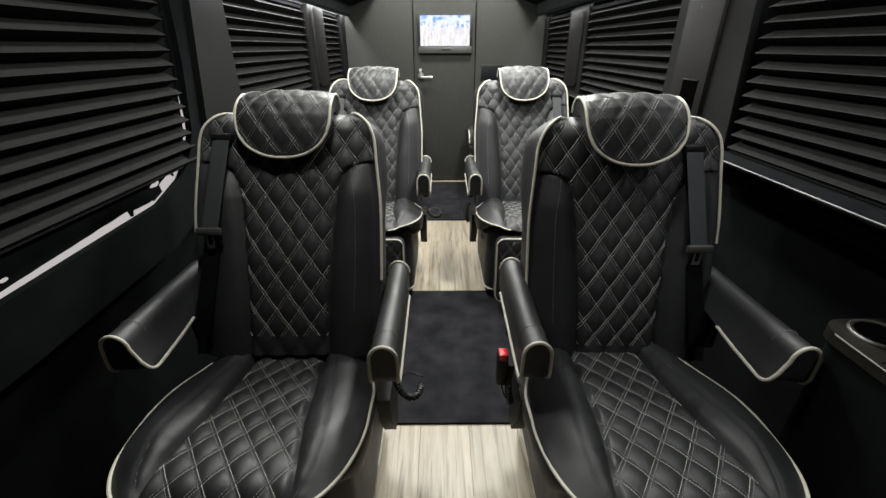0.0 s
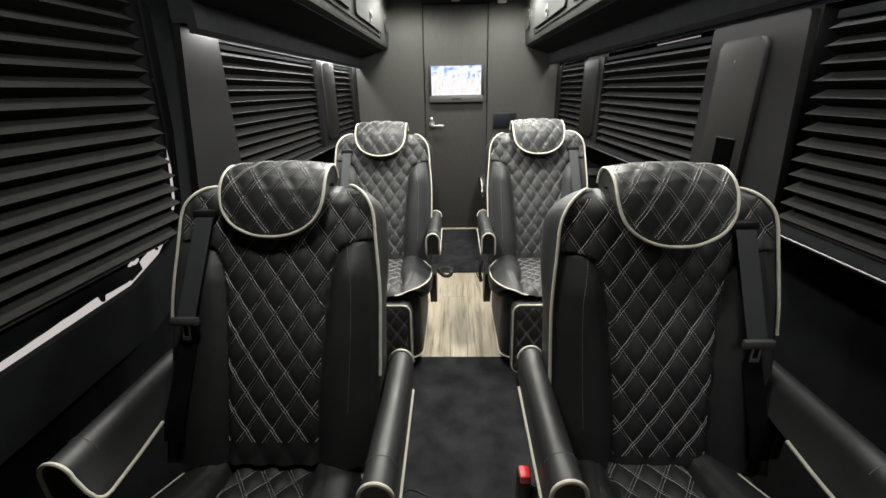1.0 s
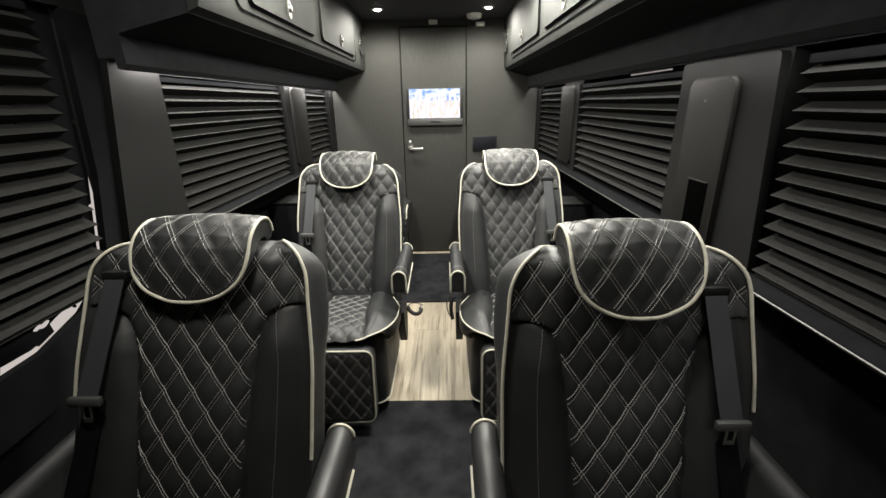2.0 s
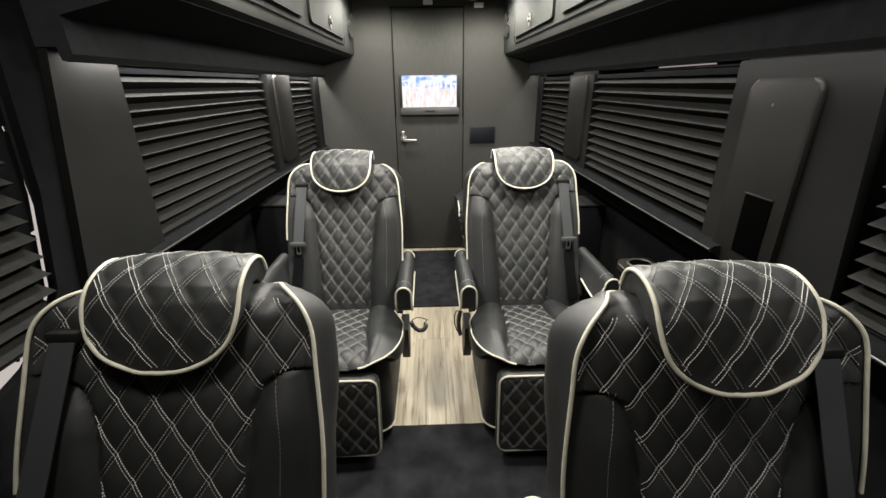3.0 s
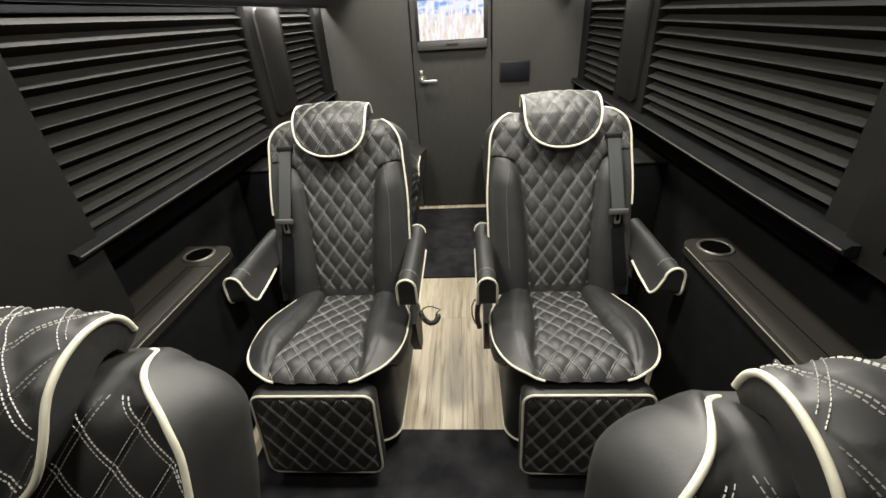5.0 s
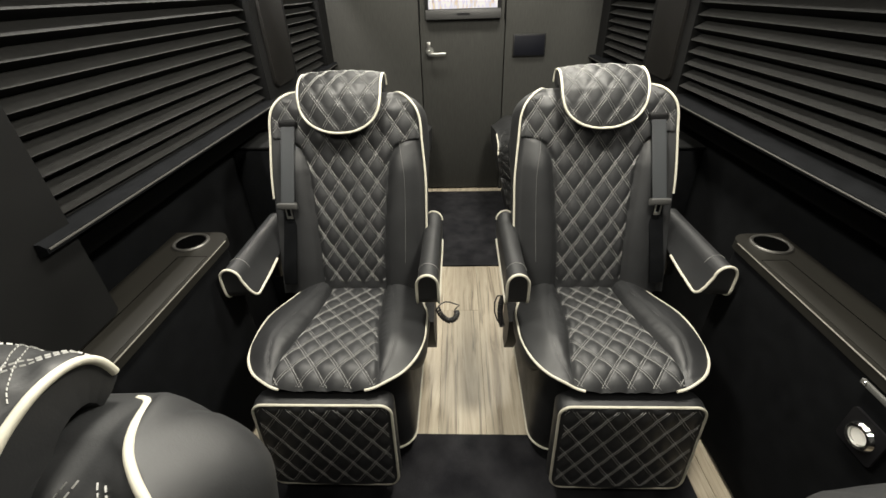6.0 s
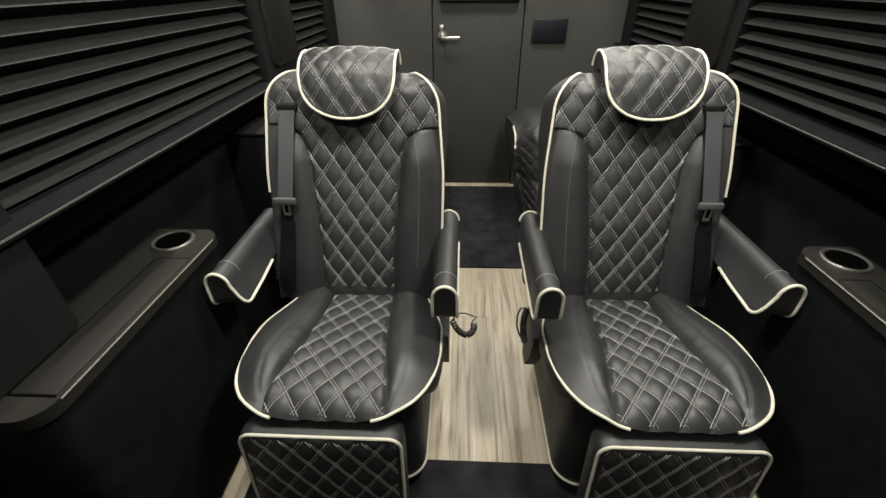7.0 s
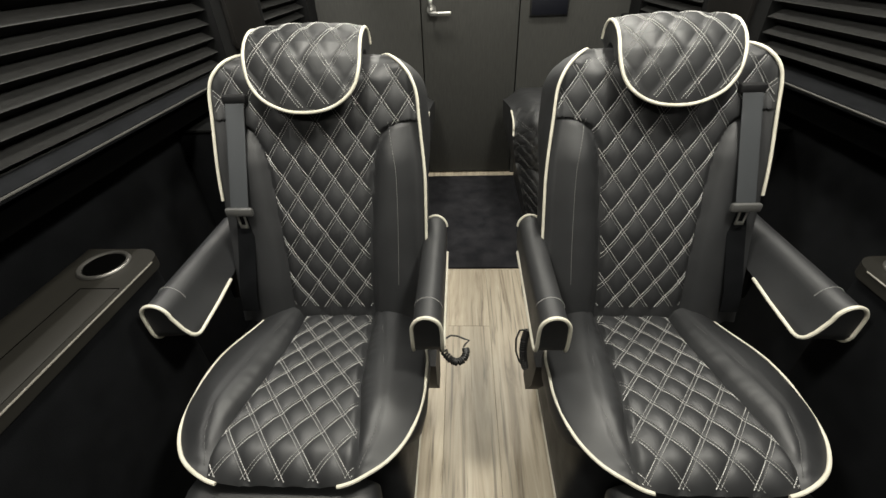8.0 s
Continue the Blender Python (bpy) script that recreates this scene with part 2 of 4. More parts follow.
def side_wall(name, side, windows):
    """Lower wall, then the upper wall as bays round the window openings. windows: (y0, y1, z0, z1)."""
    bm = bmesh.new()
    low, high, out = (LLX, LX, -1.05) if side < 0 else (LRX, RX, 1.05)
    span = lambda face: (min(face, out), max(face, out))
    floor_z = min(w[2] for w in windows)
    turn = windows[1][0]      # the lower wall steps up to the sill where the rear windows begin
    felt = box(*span(low), FRONT, turn, -0.01, floor_z)
    add_box(felt, *span(low), turn, REAR, -0.01, 0.926)
    thing(name.replace("wall", "wall_lower"), felt, soffit_mat, "black felt lower side wall of a van", "wall", kind="structure", smooth=False)
    y = FRONT
    for y0, y1, z0, z1 in sorted(windows):
        foot = floor_z if y0 < turn + 0.01 else 0.93
        if y0 > y:
            add_box(bm, *span(high), y, y0, foot, CEIL)
        if z0 > floor_z and y0 < turn - 0.01:
            add_box(bm, *span(high), y0, y1, floor_z, z0)
        add_box(bm, *span(high), y0, y1, z1, CEIL)
        y = y1
    add_box(bm, *span(high), y, REAR, 0.93, CEIL)
    return thing(name, bm, wall_vinyl, "charcoal vinyl side wall of a van", "wall", kind="structure", smooth=False)


L_WINDOWS = [(-0.6, 1.70, 0.735, 1.60), (1.99, 3.13, 0.93, 1.46), (3.52, 4.10, 0.93, 1.46)]
R_WINDOWS = [(-0.6, 1.535, 0.93, 1.46), (1.955, 3.06, 0.93, 1.46), (3.46, 4.10, 0.93, 1.46)]
side_wall("wall_left", -1, L_WINDOWS)
side_wall("wall_right", 1, R_WINDOWS)
for n, (side, rows) in enumerate(((-1, L_WINDOWS), (1, R_WINDOWS))):
    for k, (y0, y1, z0, z1) in enumerate(rows):
        x = (-1.03 if k else -0.945) if side < 0 else 1.03
        w = thing("window_%d" % (3 * n + k + 1), box(x - 0.004, x + 0.004, y0 + 0.002, y1 - 0.002, z0 + 0.002, z1 - 0.002), glass if (n, k) != (0, 0) else outside_glow,
                  "dark tinted van window behind a blind" if (n, k) != (0, 0) else "bright daylight behind a van window's blind", "window", kind="structure", smooth=False)

# the large window's rounded frame, with a ragged rubber seal that leaves slits of daylight
def frame_curve(s):
    table = [(0.0, (-0.6, 0.772)), (0.5, (0.85, 0.780)), (0.62, (1.35, 0.798)), (0.68, (1.48, 0.838)), (0.73, (1.56, 0.893)), (0.78, (1.61, 0.965)), (0.86, (1.655, 1.18)), (1.0, (1.685, 1.60))]
    k = [t[0] for t in table]
    return Vector((lerp_table(list(zip(k, [t[1][0] for t in table])), s), lerp_table(list(zip(k, [t[1][1] for t in table])), s)))


def frame_strip(x0, x1, inner, outer, n=420):
    """A band of some thickness along the curve, between two offsets (positive: into the opening)."""
    bm = bmesh.new()
    rows = []
    for i in range(n + 1):
        s = i / n
        c = frame_curve(s)
        d = (frame_curve(min(s + 0.02, 1)) - frame_curve(max(s - 0.02, 0))).normalized()
        m = Vector((-d.y, d.x))
        a, b = c + m * inner(s), c + m * outer(s)
        rows.append([bm.verts.new((x, p.x, p.y)) for x, p in ((x0, a), (x0, b), (x1, b), (x1, a))])
    for a, b in zip(rows, rows[1:]):
        for k in range(4):
            bm.faces.new((a[k], a[(k + 1) % 4], b[(k + 1) % 4], b[k]))
    bm.faces.new(rows[0])
    bm.faces.new(rows[-1][::-1])
    return bm


def slit(s):
    """How far the seal's ragged lip stands off the frame: long wedges along the foot, short torn pieces round the corner."""
    w = noise.noise(Vector((s * 90, 4.1, 0)))
    for s0, s1, h0, h1 in ((0.0, 0.335, 0.006, 0.012), (0.337, 0.415, 0.002, 0.021), (0.417, 0.470, 0.017, 0.004), (0.480, 0.600, 0.003, 0.017), (0.602, 0.630, 0.010, 0.002),
                           (0.652, 0.688, 0.020, 0.024), (0.692, 0.722, 0.026, 0.022), (0.742, 0.749, 0.008, 0.010), (0.775, 0.781, 0.010, 0.007), (0.826, 0.829, 0.007, 0.006), (0.905, 0.910, 0.006, 0.007)):
        if s0 <= s < s1:
            return h0 + (h1 - h0) * (s - s0) / (s1 - s0) + 0.0015 * w
    return -0.004


lf = base_of("window_frame", (0, 0, 0), "black rubber window frame with slits of daylight", "window frame")
lf["kind"] = "structure"
part("lip", frame_strip(-0.895, -0.874, lambda s: -0.15, lambda s: 0.0), soffit_mat, lf)
part("seal", frame_strip(-0.912, -0.906, slit, lambda s: 0.16, 700), soffit_mat, lf, "ragged black rubber seal")
# nothing is cut through: glowing discs on the seal imitate points of daylight
for s0, off, r in ((0.495, 0.026, 0.0065), (0.508, 0.024, 0.005), (0.648, 0.030, 0.007), (0.640, 0.036, 0.006), (0.690, 0.036, 0.004), (0.732, 0.024, 0.004)):
    c, d = frame_curve(s0), (frame_curve(s0 + 0.02) - frame_curve(s0 - 0.02)).normalized()
    c += Vector((-d.y, d.x)) * off
    hole = [Vector((c.x, c.y)) + d * (r * 1.9 * math.cos(a)) * random.uniform(0.7, 1.2) + Vector((-d.y, d.x)) * (r * 0.8 * math.sin(a)) for a in (math.tau * k / 9 for k in range(9))]
    part("torn_hole", slab_yz(-0.906, -0.9045, [(p.x, p.y) for p in hole]), outside_glow, lf, "glowing disc painted as daylight through a torn hole", smooth=False)

# rear bulkhead, in panels round the door
DOOR = (-0.262, 0.283)
bm = bmesh.new()
add_box(bm, -1.05, DOOR[0] - 0.006, REAR, REAR + 0.06, -0.01, CEIL)
add_box(bm, DOOR[1] + 0.006, 1.05, REAR, REAR + 0.06, -0.01, CEIL)
add_box(bm, DOOR[0] - 0.006, DOOR[1] + 0.006, REAR, REAR + 0.06, 1.935, CEIL)
add_box(bm, DOOR[0] - 0.006, DOOR[1] + 0.006, REAR + 0.05, REAR + 0.06, -0.01, 1.935)
thing("wall_rear", bm, rear_vinyl, "dark grey cloth-covered rear bulkhead", "wall", kind="structure", smooth=False)

# door with a flush lever
door = base_of("door_1", (0, REAR, 0), "closed dark grey flush door in the bulkhead", "door")
door["kind"] = "structure"
part("leaf", box(DOOR[0], DOOR[1], 0.004, 0.045, 0.012, 1.928, 0.004), rear_vinyl, door)
bm = bmesh.new()
for x in (DOOR[0], DOOR[1]):
    add_box(bm, x - 0.0045, x + 0.0045, -0.003, 0.003, 1.16, 1.935, 0.002)
add_box(bm, DOOR[0] - 0.007, DOOR[1] + 0.007, -0.004, 0.003, 1.928, 1.942, 0.002)
part("edge_trim", bm, pillar_mat, door, "black edge trim")
handle = part("door_handle", lathe([(0.0, -0.012), (0.024, -0.012), (0.026, -0.004), (0.026, 0.004)], (-0.205, 0, 0.99), "y", 20), satin, door, "satin steel lever")
part("lever", add_box(box(-0.212, -0.198, -0.05, -0.006, 0.983, 0.997, 0.003), -0.212, -0.095, -0.052, -0.038, 0.965, 0.985, 0.005), satin, handle)
part("key_plate", box(-0.222, -0.198, -0.014, 0.0, 1.0, 1.045, 0.004), satin, door)

# television let into the door
tv = base_of("television", (0.012, REAR, 1.318), "flat television on a door showing a bright city skyline", "television")
part("bezel", add_box(box(-0.235, 0.243, -0.03, 0.0, -0.148, 0.155, 0.006), -0.225, 0.235, -0.028, -0.002, -0.14, 0.15), plastic, tv)
part("lower_bar", box(-0.232, 0.24, -0.036, -0.029, -0.146, -0.092, 0.003), material("grey_bezel", (0.035, 0.035, 0.035), 0.45), tv, "grey lower bezel bar")
part("logo_bar", box(-0.035, 0.045, -0.038, -0.0365, -0.124, -0.112), gloss_black, tv, smooth=False)


def screen_material():
    m = bpy.data.materials.new("lit_screen")
    m.use_nodes = True
    m.node_tree.nodes.clear()
    co = node(m, "ShaderNodeTexCoord")
    sep = node(m, "ShaderNodeSeparateXYZ")
    wire(m, co, "Object", sep, "Vector")
    mp = node(m, "ShaderNodeMapping")
    mp.inputs["Scale"].default_value = (48, 1, 12)
    wire(m, co, "Object", mp, "Vector")
    towers = node(m, "ShaderNodeTexNoise", Scale=1.0, Detail=4.0)
    wire(m, mp, "Vector", towers, "Vector")
    mp2 = node(m, "ShaderNodeMapping")
    mp2.inputs["Scale"].default_value = (14, 1, 22)
    wire(m, co, "Object", mp2, "Vector")
    blocks = node(m, "ShaderNodeTexNoise", Scale=1.0, Detail=5.0)
    wire(m, mp2, "Vector", blocks, "Vector")
    city = node(m, "ShaderNodeValToRGB")
    e = city.color_ramp.elements
    e[0].position, e[0].color = 0.30, (0.30, 0.28, 0.34, 1)
    e[1].position, e[1].color = 0.56, (1.0, 0.95, 0.9, 1)
    e.new(0.38).color = (0.90, 0.74, 0.50, 1)
    e.new(0.48).color = (0.80, 0.78, 0.9, 1)
    wire(m, towers, "Fac", city, "Fac")
    sky = node(m, "ShaderNodeValToRGB")
    e = sky.color_ramp.elements
    e[0].position, e[0].color = 0.40, (0.22, 0.40, 0.85, 1)
    e[1].position, e[1].color = 0.52, (0.82, 0.87, 1.0, 1)
    wire(m, blocks, "Fac", sky, "Fac")
    add = node(m, "ShaderNodeMath")
    add.operation = "MULTIPLY_ADD"
    wire(m, towers, "Fac", add, 0)
    add.inputs[1].default_value = -0.32
    wire(m, sep, "Z", add, 2)
    step = node(m, "ShaderNodeMapRange")
    step.inputs["From Min"].default_value, step.inputs["From Max"].default_value = -0.105, -0.055
    wire(m, add, "Value", step, "Value")
    mix = node(m, "ShaderNodeMix")
    mix.data_type = "RGBA"
    wire(m, step, "Result", mix, 0)
    wire(m, city, "Color", mix, 6)
    wire(m, sky, "Color", mix, 7)
    em = node(m, "ShaderNodeEmission", Strength=1.05)
    wire(m, mix, 2, em, "Color")
    out = node(m, "ShaderNodeOutputMaterial")
    wire(m, em, "Emission", out, "Surface")
    return m


part("screen", box(-0.212, 0.217, -0.0345, -0.031, -0.088, 0.148), screen_material(), tv, "lit screen", smooth=False)

panel = base_of("control_panel", (0.445, REAR, 1.01), "matte blue-black control panel on the bulkhead", "control panel")
part("frame", box(-0.104, 0.104, -0.016, 0.0, -0.066, 0.066, 0.004), plastic, panel)
part("face", box(-0.096, 0.096, -0.019, -0.0165, -0.058, 0.058, 0.001), material("matte_blue_black", (0.0035, 0.004, 0.007), 0.6, 0, 0.15), panel)

# alarms and boxes over the door
b = base_of("sensor_box", (0.015, REAR, 1.965), "small white sensor box over a door", "sensor")
part("cover", box(-0.035, 0.035, -0.03, 0, -0.016, 0.016, 0.006), white_plastic, b)
b = base_of("sensor_box", (0.394, REAR, 1.945), "small white sensor box beside a smoke alarm", "sensor")
part("cover", box(-0.035, 0.035, -0.025, 0, -0.016, 0.016, 0.006), white_plastic, b)
b = base_of("smoke_alarm", (0.335, 4.08, CEIL), "round white smoke alarm on the ceiling", "smoke alarm")
part("body", lathe([(0.058, 0.0), (0.058, -0.015), (0.05, -0.03), (0.03, -0.034), (0.0, -0.034)], (0, 0, 0)), white_plastic, b)
part("grille", lathe([(0.0, -0.0345), (0.024, -0.0345), (0.022, -0.038), (0.0, -0.038)], (0, 0, 0)), satin, b)


def puck_light(x, y, watts, beam=176, soft_edge=0.42):
    b = base_of("ceiling_light", (x, y, CEIL), "small round recessed warm LED ceiling light", "ceiling light", "ceiling lights")
    part("trim_ring", lathe([(0.026, -0.001), (0.028, -0.006), (0.042, -0.005), (0.044, 0.0)], (0, 0, 0)), satin, b)
    part("lens", lathe([(0.0, -0.013), (0.014, -0.012), (0.023, -0.008), (0.025, -0.001)], (0, 0, 0)), puck_glow, b, "glowing frosted lens")
    lamp = bpy.data.lights.new("puck", "SPOT")
    lamp.energy, lamp.color, lamp.spot_size, lamp.spot_blend, lamp.shadow_soft_size = watts, PUCK_COLOUR, radians(beam), soft_edge, 0.10
    o = new("puck_lamp", lamp)
    o.parent = b
    o.matrix_parent_inverse = Matrix()
    o.location = (0, 0, -0.05)


for y, near, far, beam, soft_edge in ((3.84, 58.0, 58.0, 176, 0.42), (2.89, 18.0, 70.0, 176, 0.42), (2.12, 86.0, 103.0, 168, 0.58), (1.10, 29.0, 10.0, 176, 0.42)):
    puck_light(-0.37, y, near, beam, soft_edge)
    puck_light(0.42, y, far, beam, soft_edge)


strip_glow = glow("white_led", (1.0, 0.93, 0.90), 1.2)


# thin glowing bar inside the glass stands in for daylight leaking over the blind
thing("window_7", box(0.948, 0.952, 2.17, 2.53, 1.4548, 1.459), dull_daylight, "glowing bar standing in for daylight above a drawn blind", "window", kind="structure", smooth=False)


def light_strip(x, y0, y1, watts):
    """A run of small LEDs in a channel tucked up behind the lower lip of the lockers, shining down the blinds. Unseen:
    added because blinds and panels are brightest at the top.
    """
    b = base_of("light_strip", (x, (y0 + y1) / 2, 1.4865), "unseen thin LED strip added under the overhead lockers to light the blinds", "light strip", "light strips")
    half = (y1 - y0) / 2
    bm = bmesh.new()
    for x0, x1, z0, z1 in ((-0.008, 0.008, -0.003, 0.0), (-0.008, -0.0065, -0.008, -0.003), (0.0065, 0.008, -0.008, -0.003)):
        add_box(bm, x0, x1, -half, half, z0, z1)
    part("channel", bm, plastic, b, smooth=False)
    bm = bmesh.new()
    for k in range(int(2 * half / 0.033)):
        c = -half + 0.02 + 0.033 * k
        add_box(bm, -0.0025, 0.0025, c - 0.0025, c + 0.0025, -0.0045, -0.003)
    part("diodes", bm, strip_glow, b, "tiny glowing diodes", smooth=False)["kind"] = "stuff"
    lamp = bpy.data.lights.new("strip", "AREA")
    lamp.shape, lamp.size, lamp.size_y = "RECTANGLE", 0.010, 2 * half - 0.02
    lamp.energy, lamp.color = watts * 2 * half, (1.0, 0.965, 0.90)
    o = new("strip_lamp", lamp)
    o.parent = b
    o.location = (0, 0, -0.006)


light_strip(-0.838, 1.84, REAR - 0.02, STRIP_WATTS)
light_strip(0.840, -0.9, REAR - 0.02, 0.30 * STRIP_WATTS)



# ---- blinds ----
def pleat_mesh(name, y0, y1, pitch, depth, side):
    """One fold of a pleated blind: an upper and a lower leaf, meeting at a nose."""
    bm = bmesh.new()
    t = 0.0012
    d = -side
    sec = [(0, pitch / 2), (d * depth, pitch * -0.02), (0, -pitch / 2), (-d * t, -pitch / 2), (d * (depth - 2 * t), pitch * -0.02), (-d * t, pitch / 2)]
    a = [bm.verts.new((x, y0, z)) for x, z in sec]
    b = [bm.verts.new((x, y1, z)) for x, z in sec]
    for i in range(6):
        bm.faces.new((a[i], a[(i + 1) % 6], b[(i + 1) % 6], b[i]))
    bm.faces.new(a[::-1])
    bm.faces.new(b)
    bmesh.ops.recalc_face_normals(bm, faces=bm.faces[:])
    me = bpy.data.meshes.new(name)
    bm.to_mesh(me)
    bm.free()
    me.materials.append(pleat_mat)
    return me


def pleated_blind(x, y0, y1, z0, z1, side, label, pitch=0.042, depth=0.044):
    x += side * 0.010
    b = base_of("pleated_blind", (x, 0, 0), label, "blind", "window blinds")
    me = pleat_mesh("pleat", y0, y1, pitch, depth, side)
    z = z1 - 0.02 - pitch / 2
    while z > z0 + 0.003:
        o = new("pleat", me)
        o.parent = b
        o.location = (random.uniform(-0.0015, 0.0015), random.uniform(-0.002, 0.002), z)
        z -= pitch
    d = -side
    x0, x1 = sorted((-d * 0.01, d * 0.03))
    part("head_rail", box(x0, x1, y0, y1, z1 - 0.02, z1, 0.003), soffit_mat, b)
    part("bottom_rail", box(x0, x1, y0, y1, z0 - 0.012, z0 + 0.006, 0.003), pleat_mat, b)
    return b


pleated_blind(-0.902, -0.58, 1.60, 0.875, 1.595, -1, "dark grey pleated blind drawn down over a large window")
pleated_blind(-0.905, 1.995, 3.12, 0.935, 1.458, -1, "dark grey pleated blind drawn down over a side window")
pleated_blind(-0.905, 3.53, 4.09, 0.935, 1.458, -1, "narrow dark grey pleated blind near the bulkhead")
pleated_blind(0.915, -0.58, 1.478, 0.935, 1.44, 1, "dark grey pleated blind drawn down over a side window", 0.0385, 0.042)
pleated_blind(0.915, 1.96, 3.05, 0.935, 1.44, 1, "dark grey pleated blind drawn down over a side window")
pleated_blind(0.915, 3.47, 4.09, 0.935, 1.44, 1, "narrow dark grey pleated blind near the bulkhead")


# ---- pillar panels, sills, valances ----
def pillar_panel(x, y0, y1, z0, z1, side, label, inset=None, slant=0.0):
    """slant: how much further forward the foot of the front edge stands than its top."""
    d = -side
    b = base_of("pillar_panel", (x, 0, 0), label, "wall panel", "pillar panels")
    x0, x1 = sorted((0, d * 0.022))
    loop = [(y - slant * (z1 - z) / (z1 - z0) * (y1 - y) / (y1 - y0), z) for y, z in rounded_loop(y0, y1, z0, z1, 0.012)]
    part("padded_board", slab_yz(x0, x1, loop), pillar_mat, b)
    if inset:
        a0, a1, b0, b1 = inset
        p0, p1 = sorted((d * 0.0225, d * 0.036))
        bm = slab_yz(p0, p1, rounded_loop(a0, a1, b0, b1, 0.03))
        bmesh.ops.bevel(bm, geom=[e for e in bm.edges if abs(e.verts[0].co.x - d * 0.036) < 1e-5 and abs(e.verts[1].co.x - d * 0.036) < 1e-5], offset=0.009, segments=3, affect="EDGES", profile=0.5)
        part("raised_panel", bm, panel_mat, b, "dark brown raised panel")
    return b


pillar_panel(LX, 1.795, 1.99, 0.695, 1.60, -1, "charcoal vinyl padded pillar panel between windows", None, 0.17)
pillar_panel(LX, 3.13, 3.52, 0.93, 1.465, -1, "charcoal pillar panel with a raised inner board", (3.20, 3.46, 0.98, 1.455))
pillar_panel(LX, 4.10, 4.248, 0.93, 1.465, -1, "narrow charcoal pillar panel beside the bulkhead")
rp = pillar_panel(RX, 1.545, 1.96, 0.90, 1.455, 1, "charcoal pillar panel with a raised inner board and a latch pocket", (1.66, 1.88, 0.905, 1.409), 0.055)
# flat near-black plate: the shade of the recess is painted, not hollowed out
pocket = part("latch_pocket", box(-0.0385, -0.0365, 1.700, 1.796, 0.95, 1.116, 0.001), shade_mat, rp, "near-black plate painted as a shaded latch pocket")
part("pocket_rim", box(-0.041, -0.0365, 1.699, 1.797, 1.1165, 1.1205, 0.001), plastic, pocket)
part("screw", lathe([(0.0, -0.0385), (0.0035, -0.038), (0.0045, -0.0365)], (0, 1.785, 1.345), "x", 10), edge_mat, rp)
pillar_panel(RX, 3.06, 3.46, 0.93, 1.445, 1, "charcoal pillar panel with a raised inner board", (3.13, 3.40, 0.98, 1.435))
pillar_panel(RX, 4.10, 4.248, 0.93, 1.445, 1, "narrow charcoal pillar panel beside the bulkhead")


def sill(x, y0, y1, z, side, label, strip):
    d = -side
    b = base_of("window_sill", (x, 0, z), label, "window sill", "window sills")
    sec = [(-d * 0.06, 0.008), (d * 0.035, 0.008), (d * 0.045, 0.0), (d * 0.045, -0.012), (d * 0.03, -0.02), (-d * 0.06, -0.02)]
    part("board", prism(sec, y0, y1), soffit_mat, b)
    part("edge_strip", tube([(d * 0.046, y0 + 0.004, -0.004), (d * 0.046, y1 - 0.004, -0.004)], 0.0026, 6), strip, b, "thin edge strip")
    # coloured near black to put shade under the sill
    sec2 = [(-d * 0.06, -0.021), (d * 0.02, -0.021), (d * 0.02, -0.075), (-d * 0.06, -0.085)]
    part("lower_rail", prism(sec2, y0 + 0.03, y1), shade_mat, b)
    return b


sill(LX, 1.90, REAR - 0.004, 0.932, -1, "black padded window sill with a dull grey edge", dull_edge)
sill(RX - 0.02, 1.84, REAR - 0.004, 0.936, 1, "black padded window sill with a dull grey edge", dull_edge)
sill(RX - 0.02, -1.2, 1.52, 0.915, 1, "black padded window sill with a pale grey edge", edge_mat)


